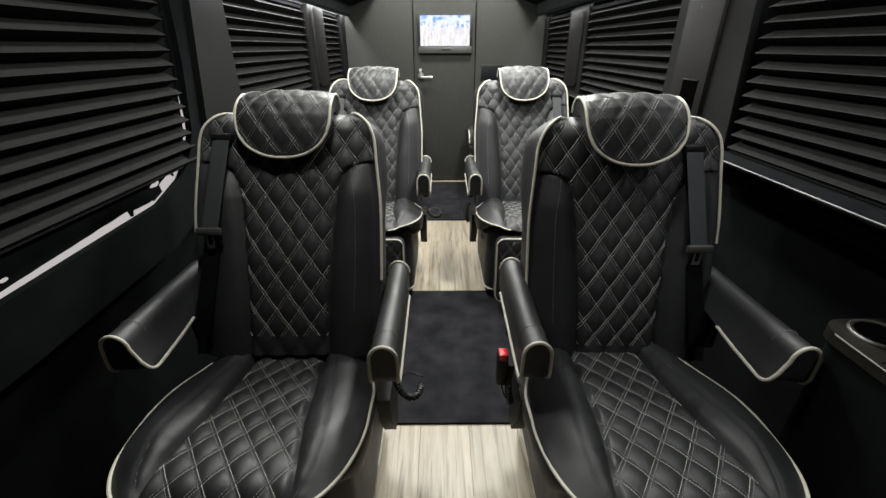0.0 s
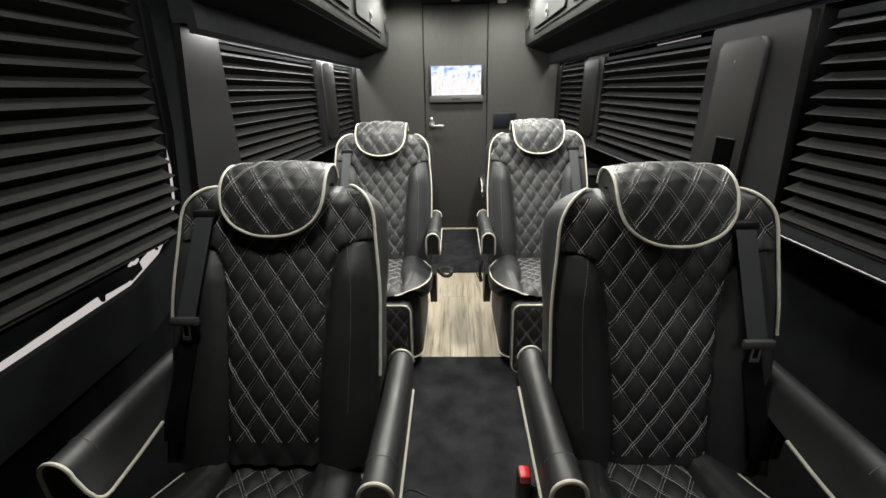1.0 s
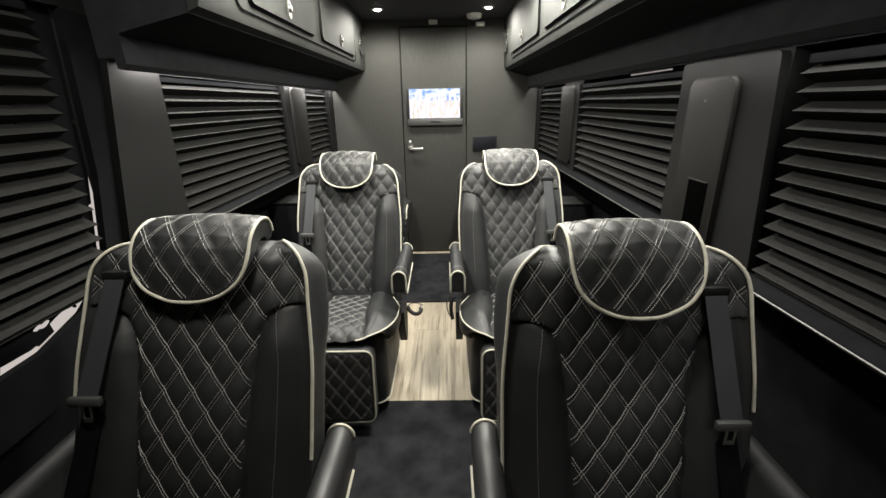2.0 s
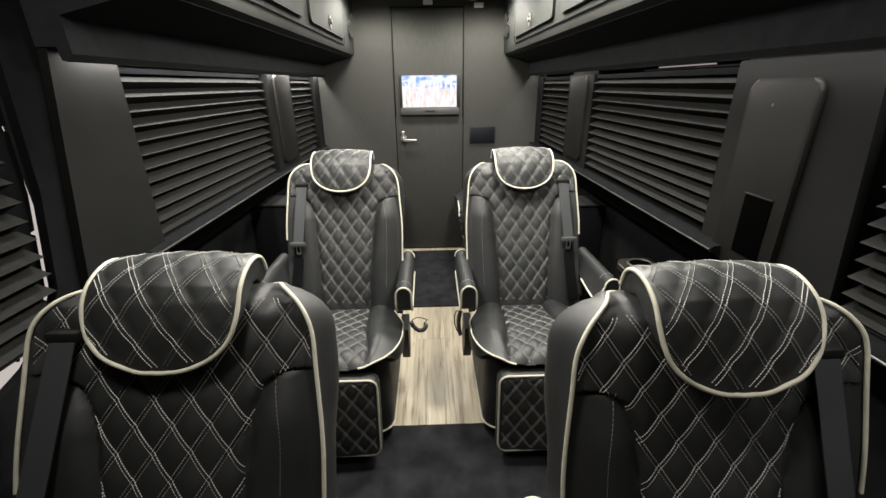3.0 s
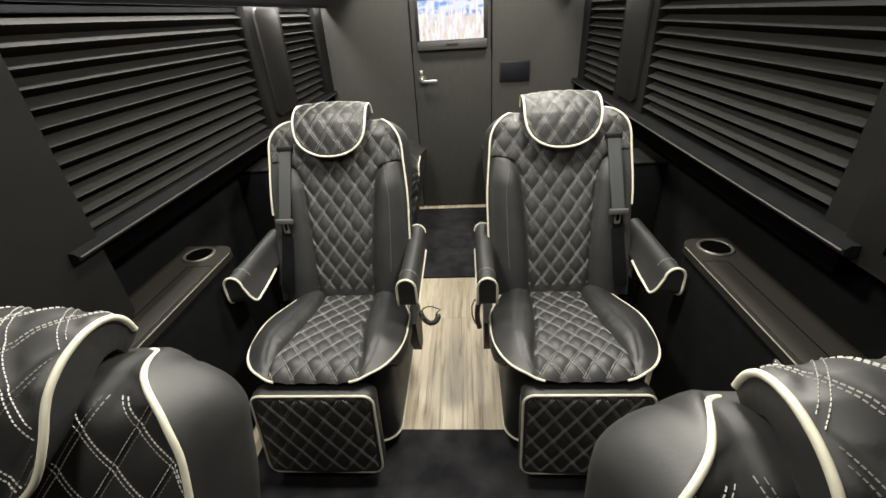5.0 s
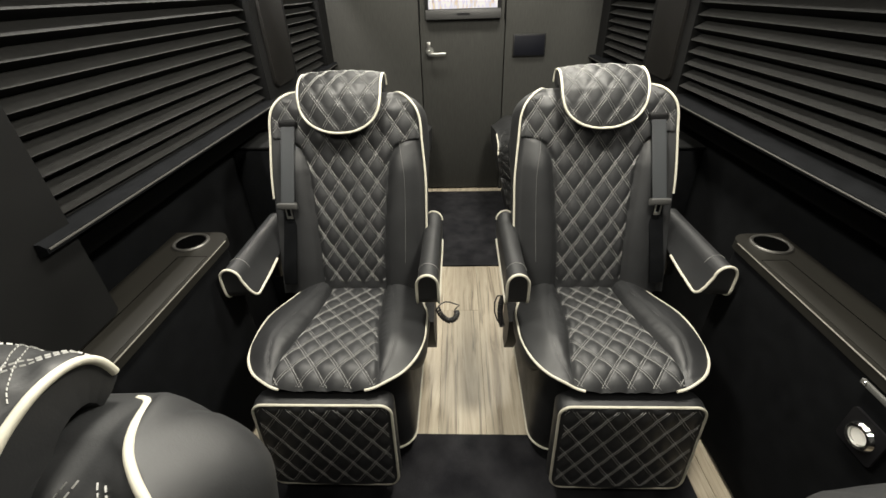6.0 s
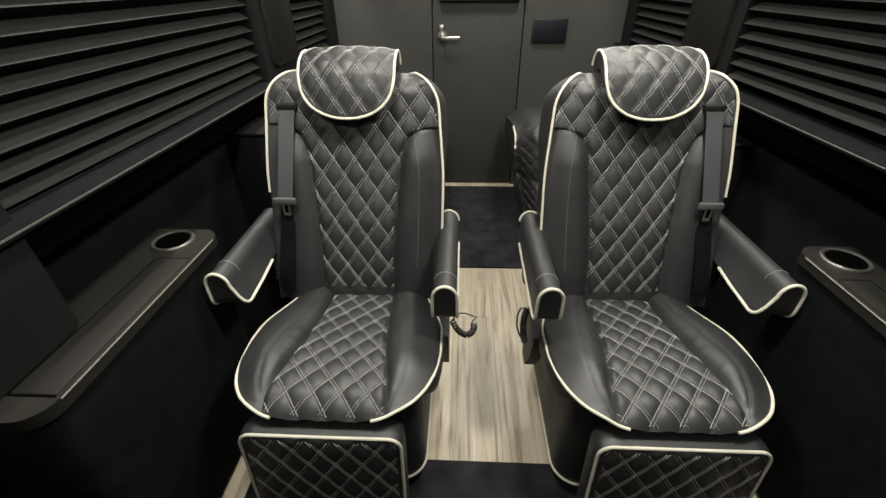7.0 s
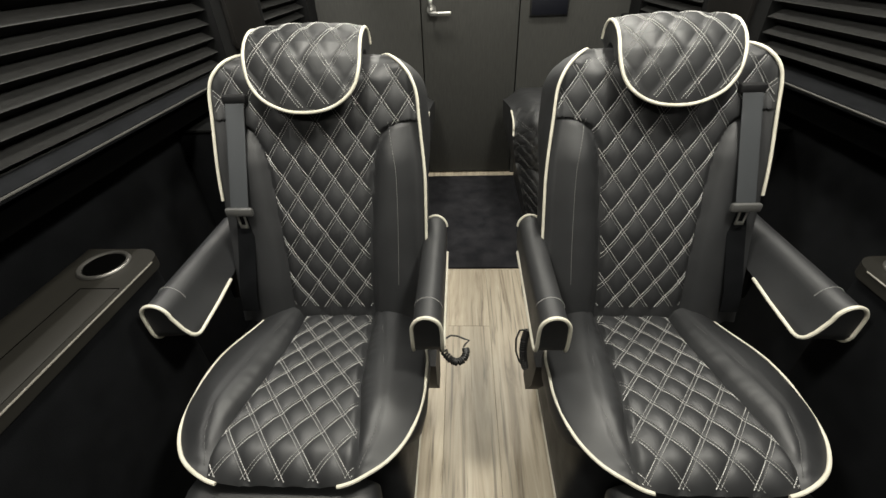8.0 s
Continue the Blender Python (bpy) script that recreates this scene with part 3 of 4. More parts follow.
def overhead_cabinet(side, y0, y1, face, doors, label):
    """Overhead run of lockers: a felt soffit below, a grey fascia with lift-up doors."""
    d = -side
    wallx = -1.0 if side < 0 else 1.0
    b = base_of("overhead_cabinet", (0, 0, 0), label, "cabinet", "overhead cabinets")
    f = face
    sec = [(wallx, 1.465), (side * 0.90, 1.465), (side * 0.894, 1.487), (side * 0.828, 1.487), (side * 0.825, 1.459), (side * 0.812, 1.456), (side * 0.797, 1.472), (side * 0.80, 1.55), (f + side * 0.03, 1.597), (f + side * 0.03, CEIL - 0.003), (wallx, CEIL - 0.003)]
    part("carcass", prism(sec, y0, y1), lining_mat, b, "black felt underside", smooth=False)
    fas = [(f + side * 0.028, 1.600), (f + d * 0.002, 1.612), (f + d * 0.008, 1.63), (f + d * 0.010, 1.66), (f + d * 0.02, CEIL - 0.004), (f + side * 0.028, CEIL - 0.004)]
    part("fascia", prism(fas, y0, y1), cab_mat, b)
    for a0, a1 in doors:
        fx = f + d * 0.012
        p0, p1 = sorted((fx, fx + d * 0.012))
        dd = part("locker_door", slab_yz(p0, p1, rounded_loop(a0, a1, 1.682, 1.94, 0.03)), cab_mat, b)
        bm = bmesh.new()
        q = fx + d * 0.002
        add_tube(bm, [(q, y, z) for y, z in rounded_loop(a0 - 0.006, a1 + 0.006, 1.676, 1.946, 0.034)], 0.0022, 6, True)
        part("seal", bm, soffit_mat, dd, "black rubber door seal")
        c = (a0 + a1) / 2
        part("latch", lathe([(0.0, d * 0.026), (0.012, d * 0.025), (0.016, d * 0.02), (0.017, d * 0.012)], (fx, c, 1.735), "x", 18), cup_mat, dd, "dull metal push latch")
        part("latch_plate", slab_yz(*sorted((fx + d * 0.0122, fx + d * 0.0165)), rounded_loop(c - 0.02, c + 0.02, 1.695, 1.765, 0.018)), cup_mat, dd)
    s = part("speaker_ring", lathe([(0.062, d * 0.0), (0.08, d * 0.0), (0.085, d * 0.012), (0.074, d * 0.02), (0.064, d * 0.014)], (f + d * 0.014, 4.07, 1.80), "x", 32), chrome, b, "chrome speaker ring")
    part("speaker_cone", lathe([(0.0, d * 0.008), (0.03, d * 0.007), (0.062, d * 0.004), (0.062, d * 0.0)], (f + d * 0.014, 4.07, 1.80), "x", 24), plastic, s)
    bm = bmesh.new()
    add_tube(bm, [(f + d * 0.0135, y, z) for y, z in rounded_loop(doors[0][0] - 0.10, doors[-1][1] + 0.05, 1.652, CEIL - 0.02, 0.05)], 0.003, 6, True)
    part("face_groove", bm, soffit_mat, b, "black groove trim")
    return b


overhead_cabinet(-1, 1.77, REAR - 0.003, -0.565, [(2.08, 2.82), (2.95, 3.79)], "grey overhead lockers with chrome latches above windows")
overhead_cabinet(1, -1.4, REAR - 0.003, 0.605, [(0.2, 0.95), (1.08, 1.84), (1.98, 2.74), (2.87, 3.77)], "long grey overhead lockers with chrome latches")
# plain felt run ahead of the lockers on the other side
thing("trim_soffit", prism([(-1.0, 1.64), (-0.86, 1.64), (-0.80, 1.70), (-0.80, CEIL - 0.003), (-1.0, CEIL - 0.003)], FRONT, 1.766), soffit_mat, "black felt roof edge above a large window", "trim", kind="structure", smooth=False)


# ---- side consoles with cup holders ----
def console(side, edge, y0, y1, z, cup_y, label):
    d = -side
    wx = LLX if side < 0 else LRX
    b = base_of("side_console", (0, 0, 0), label, "console", "side consoles")
    lo, hi = sorted((wx + d * 0.001, edge))
    r = 0.05
    loop = []
    for cx, cy, a in ((hi - r, y1 - r, 0), (lo + 0.002, y1 - 0.002, 90), (lo + 0.002, y0 + 0.002, 180), (hi - r, y0 + r, 270)) if d > 0 else \
                     ((hi - 0.002, y1 - 0.002, 0), (lo + r, y1 - r, 90), (lo + r, y0 + r, 180), (hi - 0.002, y0 + 0.002, 270)):
        rr = r if abs(cx - (hi - r if d > 0 else lo + r)) < 1e-6 else 0.002
        for k in range(7):
            t = radians(a + 15 * k)
            loop.append((cx + rr * math.cos(t), cy + rr * math.sin(t)))

    def slab(inset, z0, z1):
        cx, cy = sum(p[0] for p in loop) / len(loop), sum(p[1] for p in loop) / len(loop)
        bm = bmesh.new()
        pts = [(cx + (x - cx) * (1 - inset * 4), cy + (y - cy) * (1 - inset)) for x, y in loop]
        a = [bm.verts.new((x, y, z0)) for x, y in pts]
        c = [bm.verts.new((x, y, z1)) for x, y in pts]
        for i in range(len(pts)):
            bm.faces.new((a[i], a[(i + 1) % len(pts)], c[(i + 1) % len(pts)], c[i]))
        bm.faces.new(a[::-1])
        bm.faces.new(c)
        return bm

    part("top_board", slab(0, z - 0.028, z), console_mat, b)
    part("box_side", slab(0.02, 0.02, z - 0.03), soffit_mat, b, "black felt side")
    inner = edge + side * 0.004
    part("edge_strip", tube([(inner + d * 0.004, y0 + r, z - 0.003), (inner + d * 0.004, y1 - r, z - 0.003)], 0.0021, 6), tan_edge, b, "thin tan edge strip")
    mid = (wx + edge) / 2 + side * 0.005
    seam_y, seam_x = cup_y - 0.082, mid - side * 0.004
    q0, q1 = sorted((edge + side * 0.010, seam_x + d * 0.002))
    part("flip_lid", box(q0, q1, y0 + 0.055, seam_y - 0.002, z + 0.0004, z + 0.002, 0.0006), console_mat, b)
    bm = box(seam_x - 0.0016, seam_x + 0.0016, y0 + 0.05, seam_y + 0.0016, z - 0.001, z + 0.0012)
    for yy in (y0 + 0.0515, seam_y):
        add_box(bm, q0 - 0.001, q1 + 0.001, yy - 0.0016, yy + 0.0016, z - 0.001, z + 0.0012)
    part("lid_gap", bm, shade_mat, b, "dark gap round the flip lid", smooth=False)
    c = part("cup_holder", lathe([(0.043, 0.001), (0.044, 0.0045), (0.047, 0.006), (0.051, 0.006), (0.053, 0.004), (0.054, 0.001)], (mid + side * 0.002, cup_y, z)), cup_mat, b, "dull metal cup holder ring")
    # not hollow: a near-black disc paints the shade inside the well
    part("cup_well", lathe([(0.0, 0.001), (0.041, 0.001), (0.041, 0.004)], (mid + side * 0.002, cup_y, z)), shade_mat, c)
    return b


console(-1, -0.757, 1.77, 2.385, 0.69, 2.32, "dark laminate side console with a chrome cup holder")
console(1, 0.795, 1.66, 2.345, 0.69, 2.28, "dark laminate side console with a chrome cup holder")
console(1, 0.795, 0.05, 0.90, 0.69, 0.84, "dark laminate side console with a chrome cup holder")


# small round switch with a lit chrome ring, low on a console's side
b = base_of("side_switch", (0.795, 1.765, 0.553), "small black switch plate with a chrome ring", "switch")
part("plate", slab_yz(-0.006, -0.001, rounded_loop(-0.042, 0.042, -0.045, 0.045, 0.01)), gloss_black, b)
part("ring", lathe([(0.018, -0.007), (0.02, -0.014), (0.026, -0.015), (0.03, -0.007)], (0, 0, 0), "x", 28), chrome, b, "bright chrome ring")
part("button", lathe([(0.0, -0.011), (0.017, -0.0105), (0.018, -0.007)], (0, 0, 0), "x", 20), white_plastic, b, "white push button")
b = base_of("console_rail", (0.795, 0, 0.652), "thin grey rail along the side of a console", "rail")
part("bar", box(-0.008, -0.001, 1.67, 1.825, -0.006, 0.006, 0.002), edge_mat, b)
part("end_screw", lathe([(0.0, -0.010), (0.004, -0.0095), (0.005, -0.008)], (0, 1.815, 0), "x", 10), chrome, b)


# ---- boxes at the wall behind the rear seats, and the folded bench ----
def wheel_box(side, x_in, top, label):
    wx = LLX if side < 0 else LRX
    lo, hi = sorted((x_in, wx - side * 0.001))
    b = base_of("wall_box", (0, 0, 0), label, "box", "wall boxes")
    part("box_body", box(lo, hi, 2.85, 3.05, 0.0, top - 0.011, 0.012), soffit_mat, b)
    part("top_cap", box(lo - 0.003, hi + (0.003 if side < 0 else 0), 2.845, 3.055, top - 0.0105, top, 0.004), wall_vinyl, b)


wheel_box(-1, -0.70, 0.82, "black upholstered box against the side wall")
wheel_box(1, 0.73, 0.79, "black upholstered box against the side wall")


# ---- captain's chairs ----
DW, DH = 0.065, 0.090     # quilting diamond


def puff(p, q, dw, dh):
    a, b = p / dw + q / dh, p / dw - q / dh
    s = abs(math.sin(math.pi * a)) * abs(math.sin(math.pi * b))
    return s ** 0.55


def surface_normal(fn, p, q, e=0.003):
    a = fn(p + e, q) - fn(p - e, q)
    b = fn(p, q + e) - fn(p, q - e)
    return a.cross(b).normalized()


def stitches(fn, mask, prange, qrange, dw, dh, flip=1, gap=0.0034, step=0.0048, dash=0.0034, width=0.00055):
    """Double rows of stitches along both diagonals of the diamonds, as raised dashes."""
    verts, faces = [], []
    slope = math.hypot(dw, dh)
    kmax = int((max(map(abs, prange)) / dw + max(map(abs, qrange)) / dh)) + 2
    for sign in (1, -1):
        d = Vector((dw, -sign * dh)) / slope
        n = Vector((-d.y, d.x))
        for k in range(-kmax, kmax + 1):
            for off in (-gap, gap):
                # the line p / dw + sign * q / dh = k, moved sideways
                start = Vector((k * dw, 0)) + n * off
                reach = int(1.5 / step)
                for i in range(-reach, reach):
                    c = start + d * (i * step)
                    if not (prange[0] < c.x < prange[1] and qrange[0] < c.y < qrange[1]) or not mask(c.x, c.y):
                        continue
                    e = c + d * dash
                    if not mask(e.x, e.y):
                        continue
                    a, b = fn(c.x, c.y), fn(e.x, e.y)
                    nn = surface_normal(fn, c.x, c.y) * flip
                    w = (b - a).cross(nn).normalized() * width
                    j = len(verts)
                    verts += [a + w + nn * 0.0002, a - w + nn * 0.0002, b - w + nn * 0.0002, b + w + nn * 0.0002, a + nn * 0.0016, b + nn * 0.0016]
                    faces += [(j, j + 4, j + 5, j + 3), (j + 4, j + 1, j + 2, j + 5)]
    return verts, faces


def seam(fn, pq, flip=1, step=0.0055, width=0.0006):
    """One row of stitches along a line of (p, q)."""
    verts, faces = [], []
    pts = [Vector(x) for x in pq]
    for a2, b2 in zip(pts, pts[1:]):
        n = max(1, int((b2 - a2).length / step))
        for i in range(n):
            c, e = a2.lerp(b2, i / n), a2.lerp(b2, (i + 0.72) / n)
            a, b = fn(*c), fn(*e)
            nn = surface_normal(fn, *c) * flip
            w = (b - a).cross(nn).normalized() * width
            j = len(verts)
            verts += [a + w + nn * 0.0002, a - w + nn * 0.0002, b - w + nn * 0.0002, b + w + nn * 0.0002, a + nn * 0.0013, b + nn * 0.0013]
            faces += [(j, j + 4, j + 5, j + 3), (j + 4, j + 1, j + 2, j + 5)]
    return verts, faces


def part_data(name, verts, faces, mat, parent, label=""):
    me = bpy.data.meshes.new(name)
    me.from_pydata([tuple(v) for v in verts], [], faces)
    me.materials.append(mat)
    ob = new(name, me)
    ob.parent = parent
    return tagged(ob, label)


def join_data(*sets):
    verts, faces = [], []
    for v, f in sets:
        j = len(verts)
        verts += v
        faces += [tuple(i + j for i in face) for face in f]
    return verts, faces


# backrest: p = x, q = height
BACK_LEAN = 0.26


def back_half(z):
    return 0.264 - 0.016 * smoothstep(0.74, 0.98, z)


def back_quilt_half(z):
    return lerp_table([(0.44, 0.115), (0.55, 0.116), (0.70, 0.126), (0.80, 0.136), (0.84, 0.146), (0.868, 0.160), (0.884, 0.177), (0.893, 0.2), (0.900, 0.235), (0.905, 0.30)], z)


def back_point(x, z, quilt=True):
    w = back_half(z)
    u = min(abs(x) / w, 1.02)
    y = 0.50 + BACK_LEAN * (z - 0.45) - 0.012 * (1 - smoothstep(0.45, 0.62, z))
    inner = back_quilt_half(z)
    ax = abs(x)
    # side bolsters stand forward of the centre
    low = 1 - smoothstep(0.80, 0.91, z)
    t = min(max((ax - inner) / max(w - inner, 0.02), 0), 1)
    y -= low * 0.024 * max(0, math.sin(math.pi * t ** 0.75)) ** 1.3
    y -= 0.012 * (1 - u * u)
    y -= 0.012 * smoothstep(0.90, 1.0, u)
    # lumbar swell
    y -= 0.015 * math.exp(-((z - 0.60) / 0.12) ** 2) * (1 - u * u)
    # groove along the seam
    y += 0.0055 * math.exp(-((ax - inner) / 0.011) ** 2) * (1 - smoothstep(0.90, 0.94, z)) * (1 - smoothstep(0.80, 0.95, u))
    # the top edge rolls over to the back, as an arc
    e = min(max((z - back_top(x / w)) / 0.055 + 1, 0), 1)
    roll = min(1, max(0, (0.220 - ax) / 0.065)) ** 2 * (1 - math.sqrt(1 - e * e))
    y += 0.095 * roll
    if quilt and ax < inner:
        edge = min(1, (inner - ax) / 0.012, (1.0 - u) / 0.05 if u < 1 else 0, (1.024 - z) / 0.012)
        y -= 0.0075 * puff(x, z, DW, DH) * max(edge, 0)
    # a plain strip of leather above the quilting, with a seam between
    if z > 0.95:
        y += 0.004 * math.exp(-((z - 1.027) / 0.004) ** 2) * (1 - smoothstep(0.75, 0.9, u))
    return Vector((x, y, z - 0.022 * roll * roll))


def back_top(u):
    u = abs(u)
    return 1.041 if u < 0.5 else 0.93 + 0.111 * max(0, 1 - ((u - 0.5) / 0.5) ** 2.6) ** (1 / 2.6)


def grid_surface(bm, fn, nu, nv):
    rows = [[bm.verts.new(fn(i / nu * 2 - 1, j / nv)) for i in range(nu + 1)] for j in range(nv + 1)]
    for j in range(nv):
        for i in range(nu):
            bm.faces.new((rows[j][i], rows[j][i + 1], rows[j + 1][i + 1], rows[j + 1][i]))
    return rows


def skirt(bm, ring, steps, closed=True):
    """Rows of faces drawn from a ring of vertices; steps: a function (vertex, index) -> place for each step."""
    last = ring
    for fn in steps:
        row = [bm.verts.new(fn(v.co, i)) for i, v in enumerate(ring)]
        n = len(ring)
        for i in range(n if closed else n - 1):
            bm.faces.new((last[i], last[(i + 1) % n], row[(i + 1) % n], row[i]))
        last = row
    return last


def outline(rows):
    """The ring round a grid: along the bottom, up, back along the top and down."""
    nv = len(rows) - 1
    return rows[0][:] + [rows[j][-1] for j in range(1, nv)] + rows[nv][::-1] + [rows[j][0] for j in range(nv - 1, 0, -1)]


def outward(ring, axes):
    """Unit vectors pointing out of a closed ring, in the plane of two axes."""
    a, b = axes
    n = len(ring)
    pts = [(v.co[a], v.co[b]) for v in ring]
    area = sum(pts[i][0] * pts[(i + 1) % n][1] - pts[(i + 1) % n][0] * pts[i][1] for i in range(n))
    s = 1 if area > 0 else -1
    res = []
    for i in range(n):
        dx, dz = pts[(i + 2) % n][0] - pts[i - 2][0], pts[(i + 2) % n][1] - pts[i - 2][1]
        l = math.hypot(dx, dz) or 1
        v = Vector((0, 0, 0))
        v[a], v[b] = s * dz / l, -s * dx / l
        res.append(v)
    return res


def thin_out(points, gap):
    res = [points[0]]
    for p in points[1:]:
        if (p - res[-1]).length > gap:
            res.append(p)
    return res


def smoothed(points, rounds=3):
    """A line of points with its small kinks eased out, the ends kept."""
    for _ in range(rounds):
        points = [points[0]] + [(a + b * 2 + c) / 4 for a, b, c in zip(points, points[1:], points[2:])] + [points[-1]]
    return points


def make_backrest(seat, aisle):
    bm = bmesh.new()

    nu, nv = 120, 130

    def at(s, v):
        u = math.sin(s * math.pi / 2)
        z = 0.37 + (1 - (1 - v) ** 1.5) * (back_top(u) - 0.37)
        return back_point(u * back_half(z), z)

    rows = grid_surface(bm, at, nu, nv)
    ring = outline(rows)
    out = outward(ring, (0, 2))
    rims = [v.co.copy() for v in ring]

    def behind(i, f):
        # the padding swells out behind the piping, then rounds in to a leaning back plane
        r = rims[i]
        deep = max(0.634 + BACK_LEAN * (r.z - 0.45) - r.y, 0.03)
        swell = (0.007 + 0.017 * smoothstep(0.72, 0.88, r.z)) * abs(out[i].x)
        o = swell * math.sin(math.pi * f ** 1.84) - 0.027 * f ** 3
        return r + out[i] * o + Vector((0, deep * f, -0.065 * smoothstep(0.884, 1.03, r.z) * f ** 1.7))

    last = skirt(bm, ring, [lambda c, i, f=f: behind(i, f) for f in (0.04, 0.1, 0.2, 0.32, 0.45, 0.58, 0.7, 0.8, 0.88, 0.94, 0.98, 1.0)])
    ends = [v.co.copy() for v in last]
    hub = sum(ends, Vector()) / len(ends)
    last = skirt(bm, last, [lambda c, i, k=k, d=d: ends[i].lerp(hub, k) + Vector((0, d, 0)) for k, d in ((0.12, 0.008), (0.35, 0.013))])
    bm.faces.new(last[::-1])
    b = part("backrest", bm, leather, seat, "black quilted leather backrest with grey double stitching")
    # piping: up one side and over the shoulder, ending beside the headrest
    sides = rims[nu:nu + nv] + rims[nu + nv:nu + nv + nu // 2 + 1]
    run = [p for p in sides if p.z > 0.57 and p.x > 0.133]
    far = [Vector((-p.x, p.y, p.z)) for p in run]
    tip = run[-1] + Vector((-0.004, 0.008, -0.010))
    run.append(tip)
    far.append(Vector((-tip.x, tip.y, tip.z)))
    for line in (run, far):
        if line[0].x * aisle < 0:
            line = [p for p in line if p.z > 0.704]      # tucked away under the belt on the wall side
        part("piping", tube(smoothed([p + Vector((0, -0.0045, 0)) for p in thin_out(line, 0.005)]), 0.0038, 10), pipe_mat, b, "cream piping")

    def mask(x, z):
        w = back_half(z)
        ax = abs(x)
        if ax > back_quilt_half(z) - 0.003 or ax > w - 0.007 or z < 0.42:
            return False
        return z < min(back_top(x / w) - 0.007, 1.019)

    fn = lambda x, z: back_point(x, z)
    sets = [stitches(fn, mask, (-0.27, 0.27), (0.40, 1.08), DW, DH, 1)]
    line = [(aisle * (0.187 - 0.014 * smoothstep(0.78, 0.90, z) + 0.006 * math.sin((z - 0.45) * 6)), z) for z in [0.50 + 0.02 * k for k in range(21)]]
    part_data("bolster_seam", *seam(fn, line, width=0.0008), faint_thread, b)
    part_data("stitching", *join_data(*sets), thread, b, "pale grey double stitching")
    return b


# headrest: p = x, q = length along the profile
HEAD_PROFILE = [(0.564, 0.945), (0.568, 0.96), (0.575, 0.988), (0.585, 1.022), (0.600, 1.054), (0.618, 1.076), (0.645, 1.092), (0.675, 1.100), (0.702, 1.098), (0.720, 1.090), (0.731, 1.074), (0.735, 1.052)]
HEAD_Q = [0.0]
for (a, b), (c, d) in zip(HEAD_PROFILE, HEAD_PROFILE[1:]):
    HEAD_Q.append(HEAD_Q[-1] + math.hypot(c - a, d - b))
HEAD_HALF = 0.131


def head_point(x, q, quilt=True, inner=0.0):
    y = lerp_table(list(zip(HEAD_Q, [p[0] for p in HEAD_PROFILE])), q)
    z = lerp_table(list(zip(HEAD_Q, [p[1] for p in HEAD_PROFILE])), q)
    e = 0.012
    y2 = lerp_table(list(zip(HEAD_Q, [p[0] for p in HEAD_PROFILE])), q + e) - lerp_table(list(zip(HEAD_Q, [p[0] for p in HEAD_PROFILE])), q - e)
    z2 = lerp_table(list(zip(HEAD_Q, [p[1] for p in HEAD_PROFILE])), q + e) - lerp_table(list(zip(HEAD_Q, [p[1] for p in HEAD_PROFILE])), q - e)
    l = math.hypot(y2, z2) or 1
    n = Vector((0, -z2 / l, y2 / l))
    u = abs(x) / HEAD_HALF
    h = 0.009 * (1 - u ** 2) - inner
    if quilt:
        edge = min(1, max(0, (HEAD_HALF - abs(x)) / 0.012))
        h += 0.0042 * puff(x, q - 0.02, DW, DH) * edge
    return Vector((x, y, z)) + n * h


def head_bottom(u):
    return 0.102 * (1 - math.sqrt(max(0, 1 - min(abs(u), 1) ** 2.2)))


def make_headrest(seat):
    bm = bmesh.new()
    qm = HEAD_Q[-1]

    def at(u, v):
        q0 = head_bottom(u)
        return head_point(u * HEAD_HALF, q0 + v * (qm - q0))

    rows = grid_surface(bm, at, 52, 80)
    ring = outline(rows)
    rims = [v.co.copy() for v in ring]
    n = 52
    # inner skin, drawn in from the rim
    centre = Vector((0, 0.70, 1.02))
    steps = [lambda c, i, k=k, s=s: Vector((rims[i].x * s, rims[i].y + (centre.y - rims[i].y) * k, rims[i].z + (centre.z - rims[i].z) * k)) for k, s in ((0.06, 1.0), (0.3, 0.985), (0.6, 0.94), (0.85, 0.7))]
    last = skirt(bm, ring, steps)
    bm.faces.new(last[::-1])
    h = part("headrest", bm, leather, seat, "black quilted headrest flap with cream piping")
    nb = n + 1
    nv = 80
    right = rims[nb - 1: nb - 1 + nv]
    left = rims[nb + nv - 1 + n:][: nv]
    bottom = rims[:nb]
    path = smoothed(thin_out(left[1:] + bottom + right[:nv - 1], 0.005))
    part("piping", tube(path, 0.0040, 10), pipe_mat, h, "cream piping")

    def mask(x, q):
        u = x / HEAD_HALF
        return abs(u) < 0.94 and q > head_bottom(u) + 0.01 and q < qm - 0.01

    part_data("stitching", *stitches(lambda x, q: head_point(x, q), lambda x, q: mask(x, q), (-0.14, 0.14), (0.0, qm), DW, DH, 1), thread, h, "pale grey double stitching")
    return h


# cushion: p = x, q = depth
SEAT_W, SEAT_H = 0.066, 0.080


def seat_half(y):
    return 0.264 - 0.062 * smoothstep(0.28, 0.52, y)


def seat_front(u):
    return -0.014 + 0.2 * (1 - math.sqrt(max(0, 1 - (max(0, abs(u) - 0.35) / 0.65) ** 2)))


def seat_quilt_half(y):
    return lerp_table([(-0.04, 0.136), (0.03, 0.147), (0.10, 0.138), (0.2, 0.118), (0.35, 0.104), (0.5, 0.098)], y)


def seat_seam(y):
    return lerp_table([(0.0, 0.147), (0.03, 0.156), (0.07, 0.173), (0.13, 0.180), (0.22, 0.170), (0.35, 0.148), (0.46, 0.124)], y)


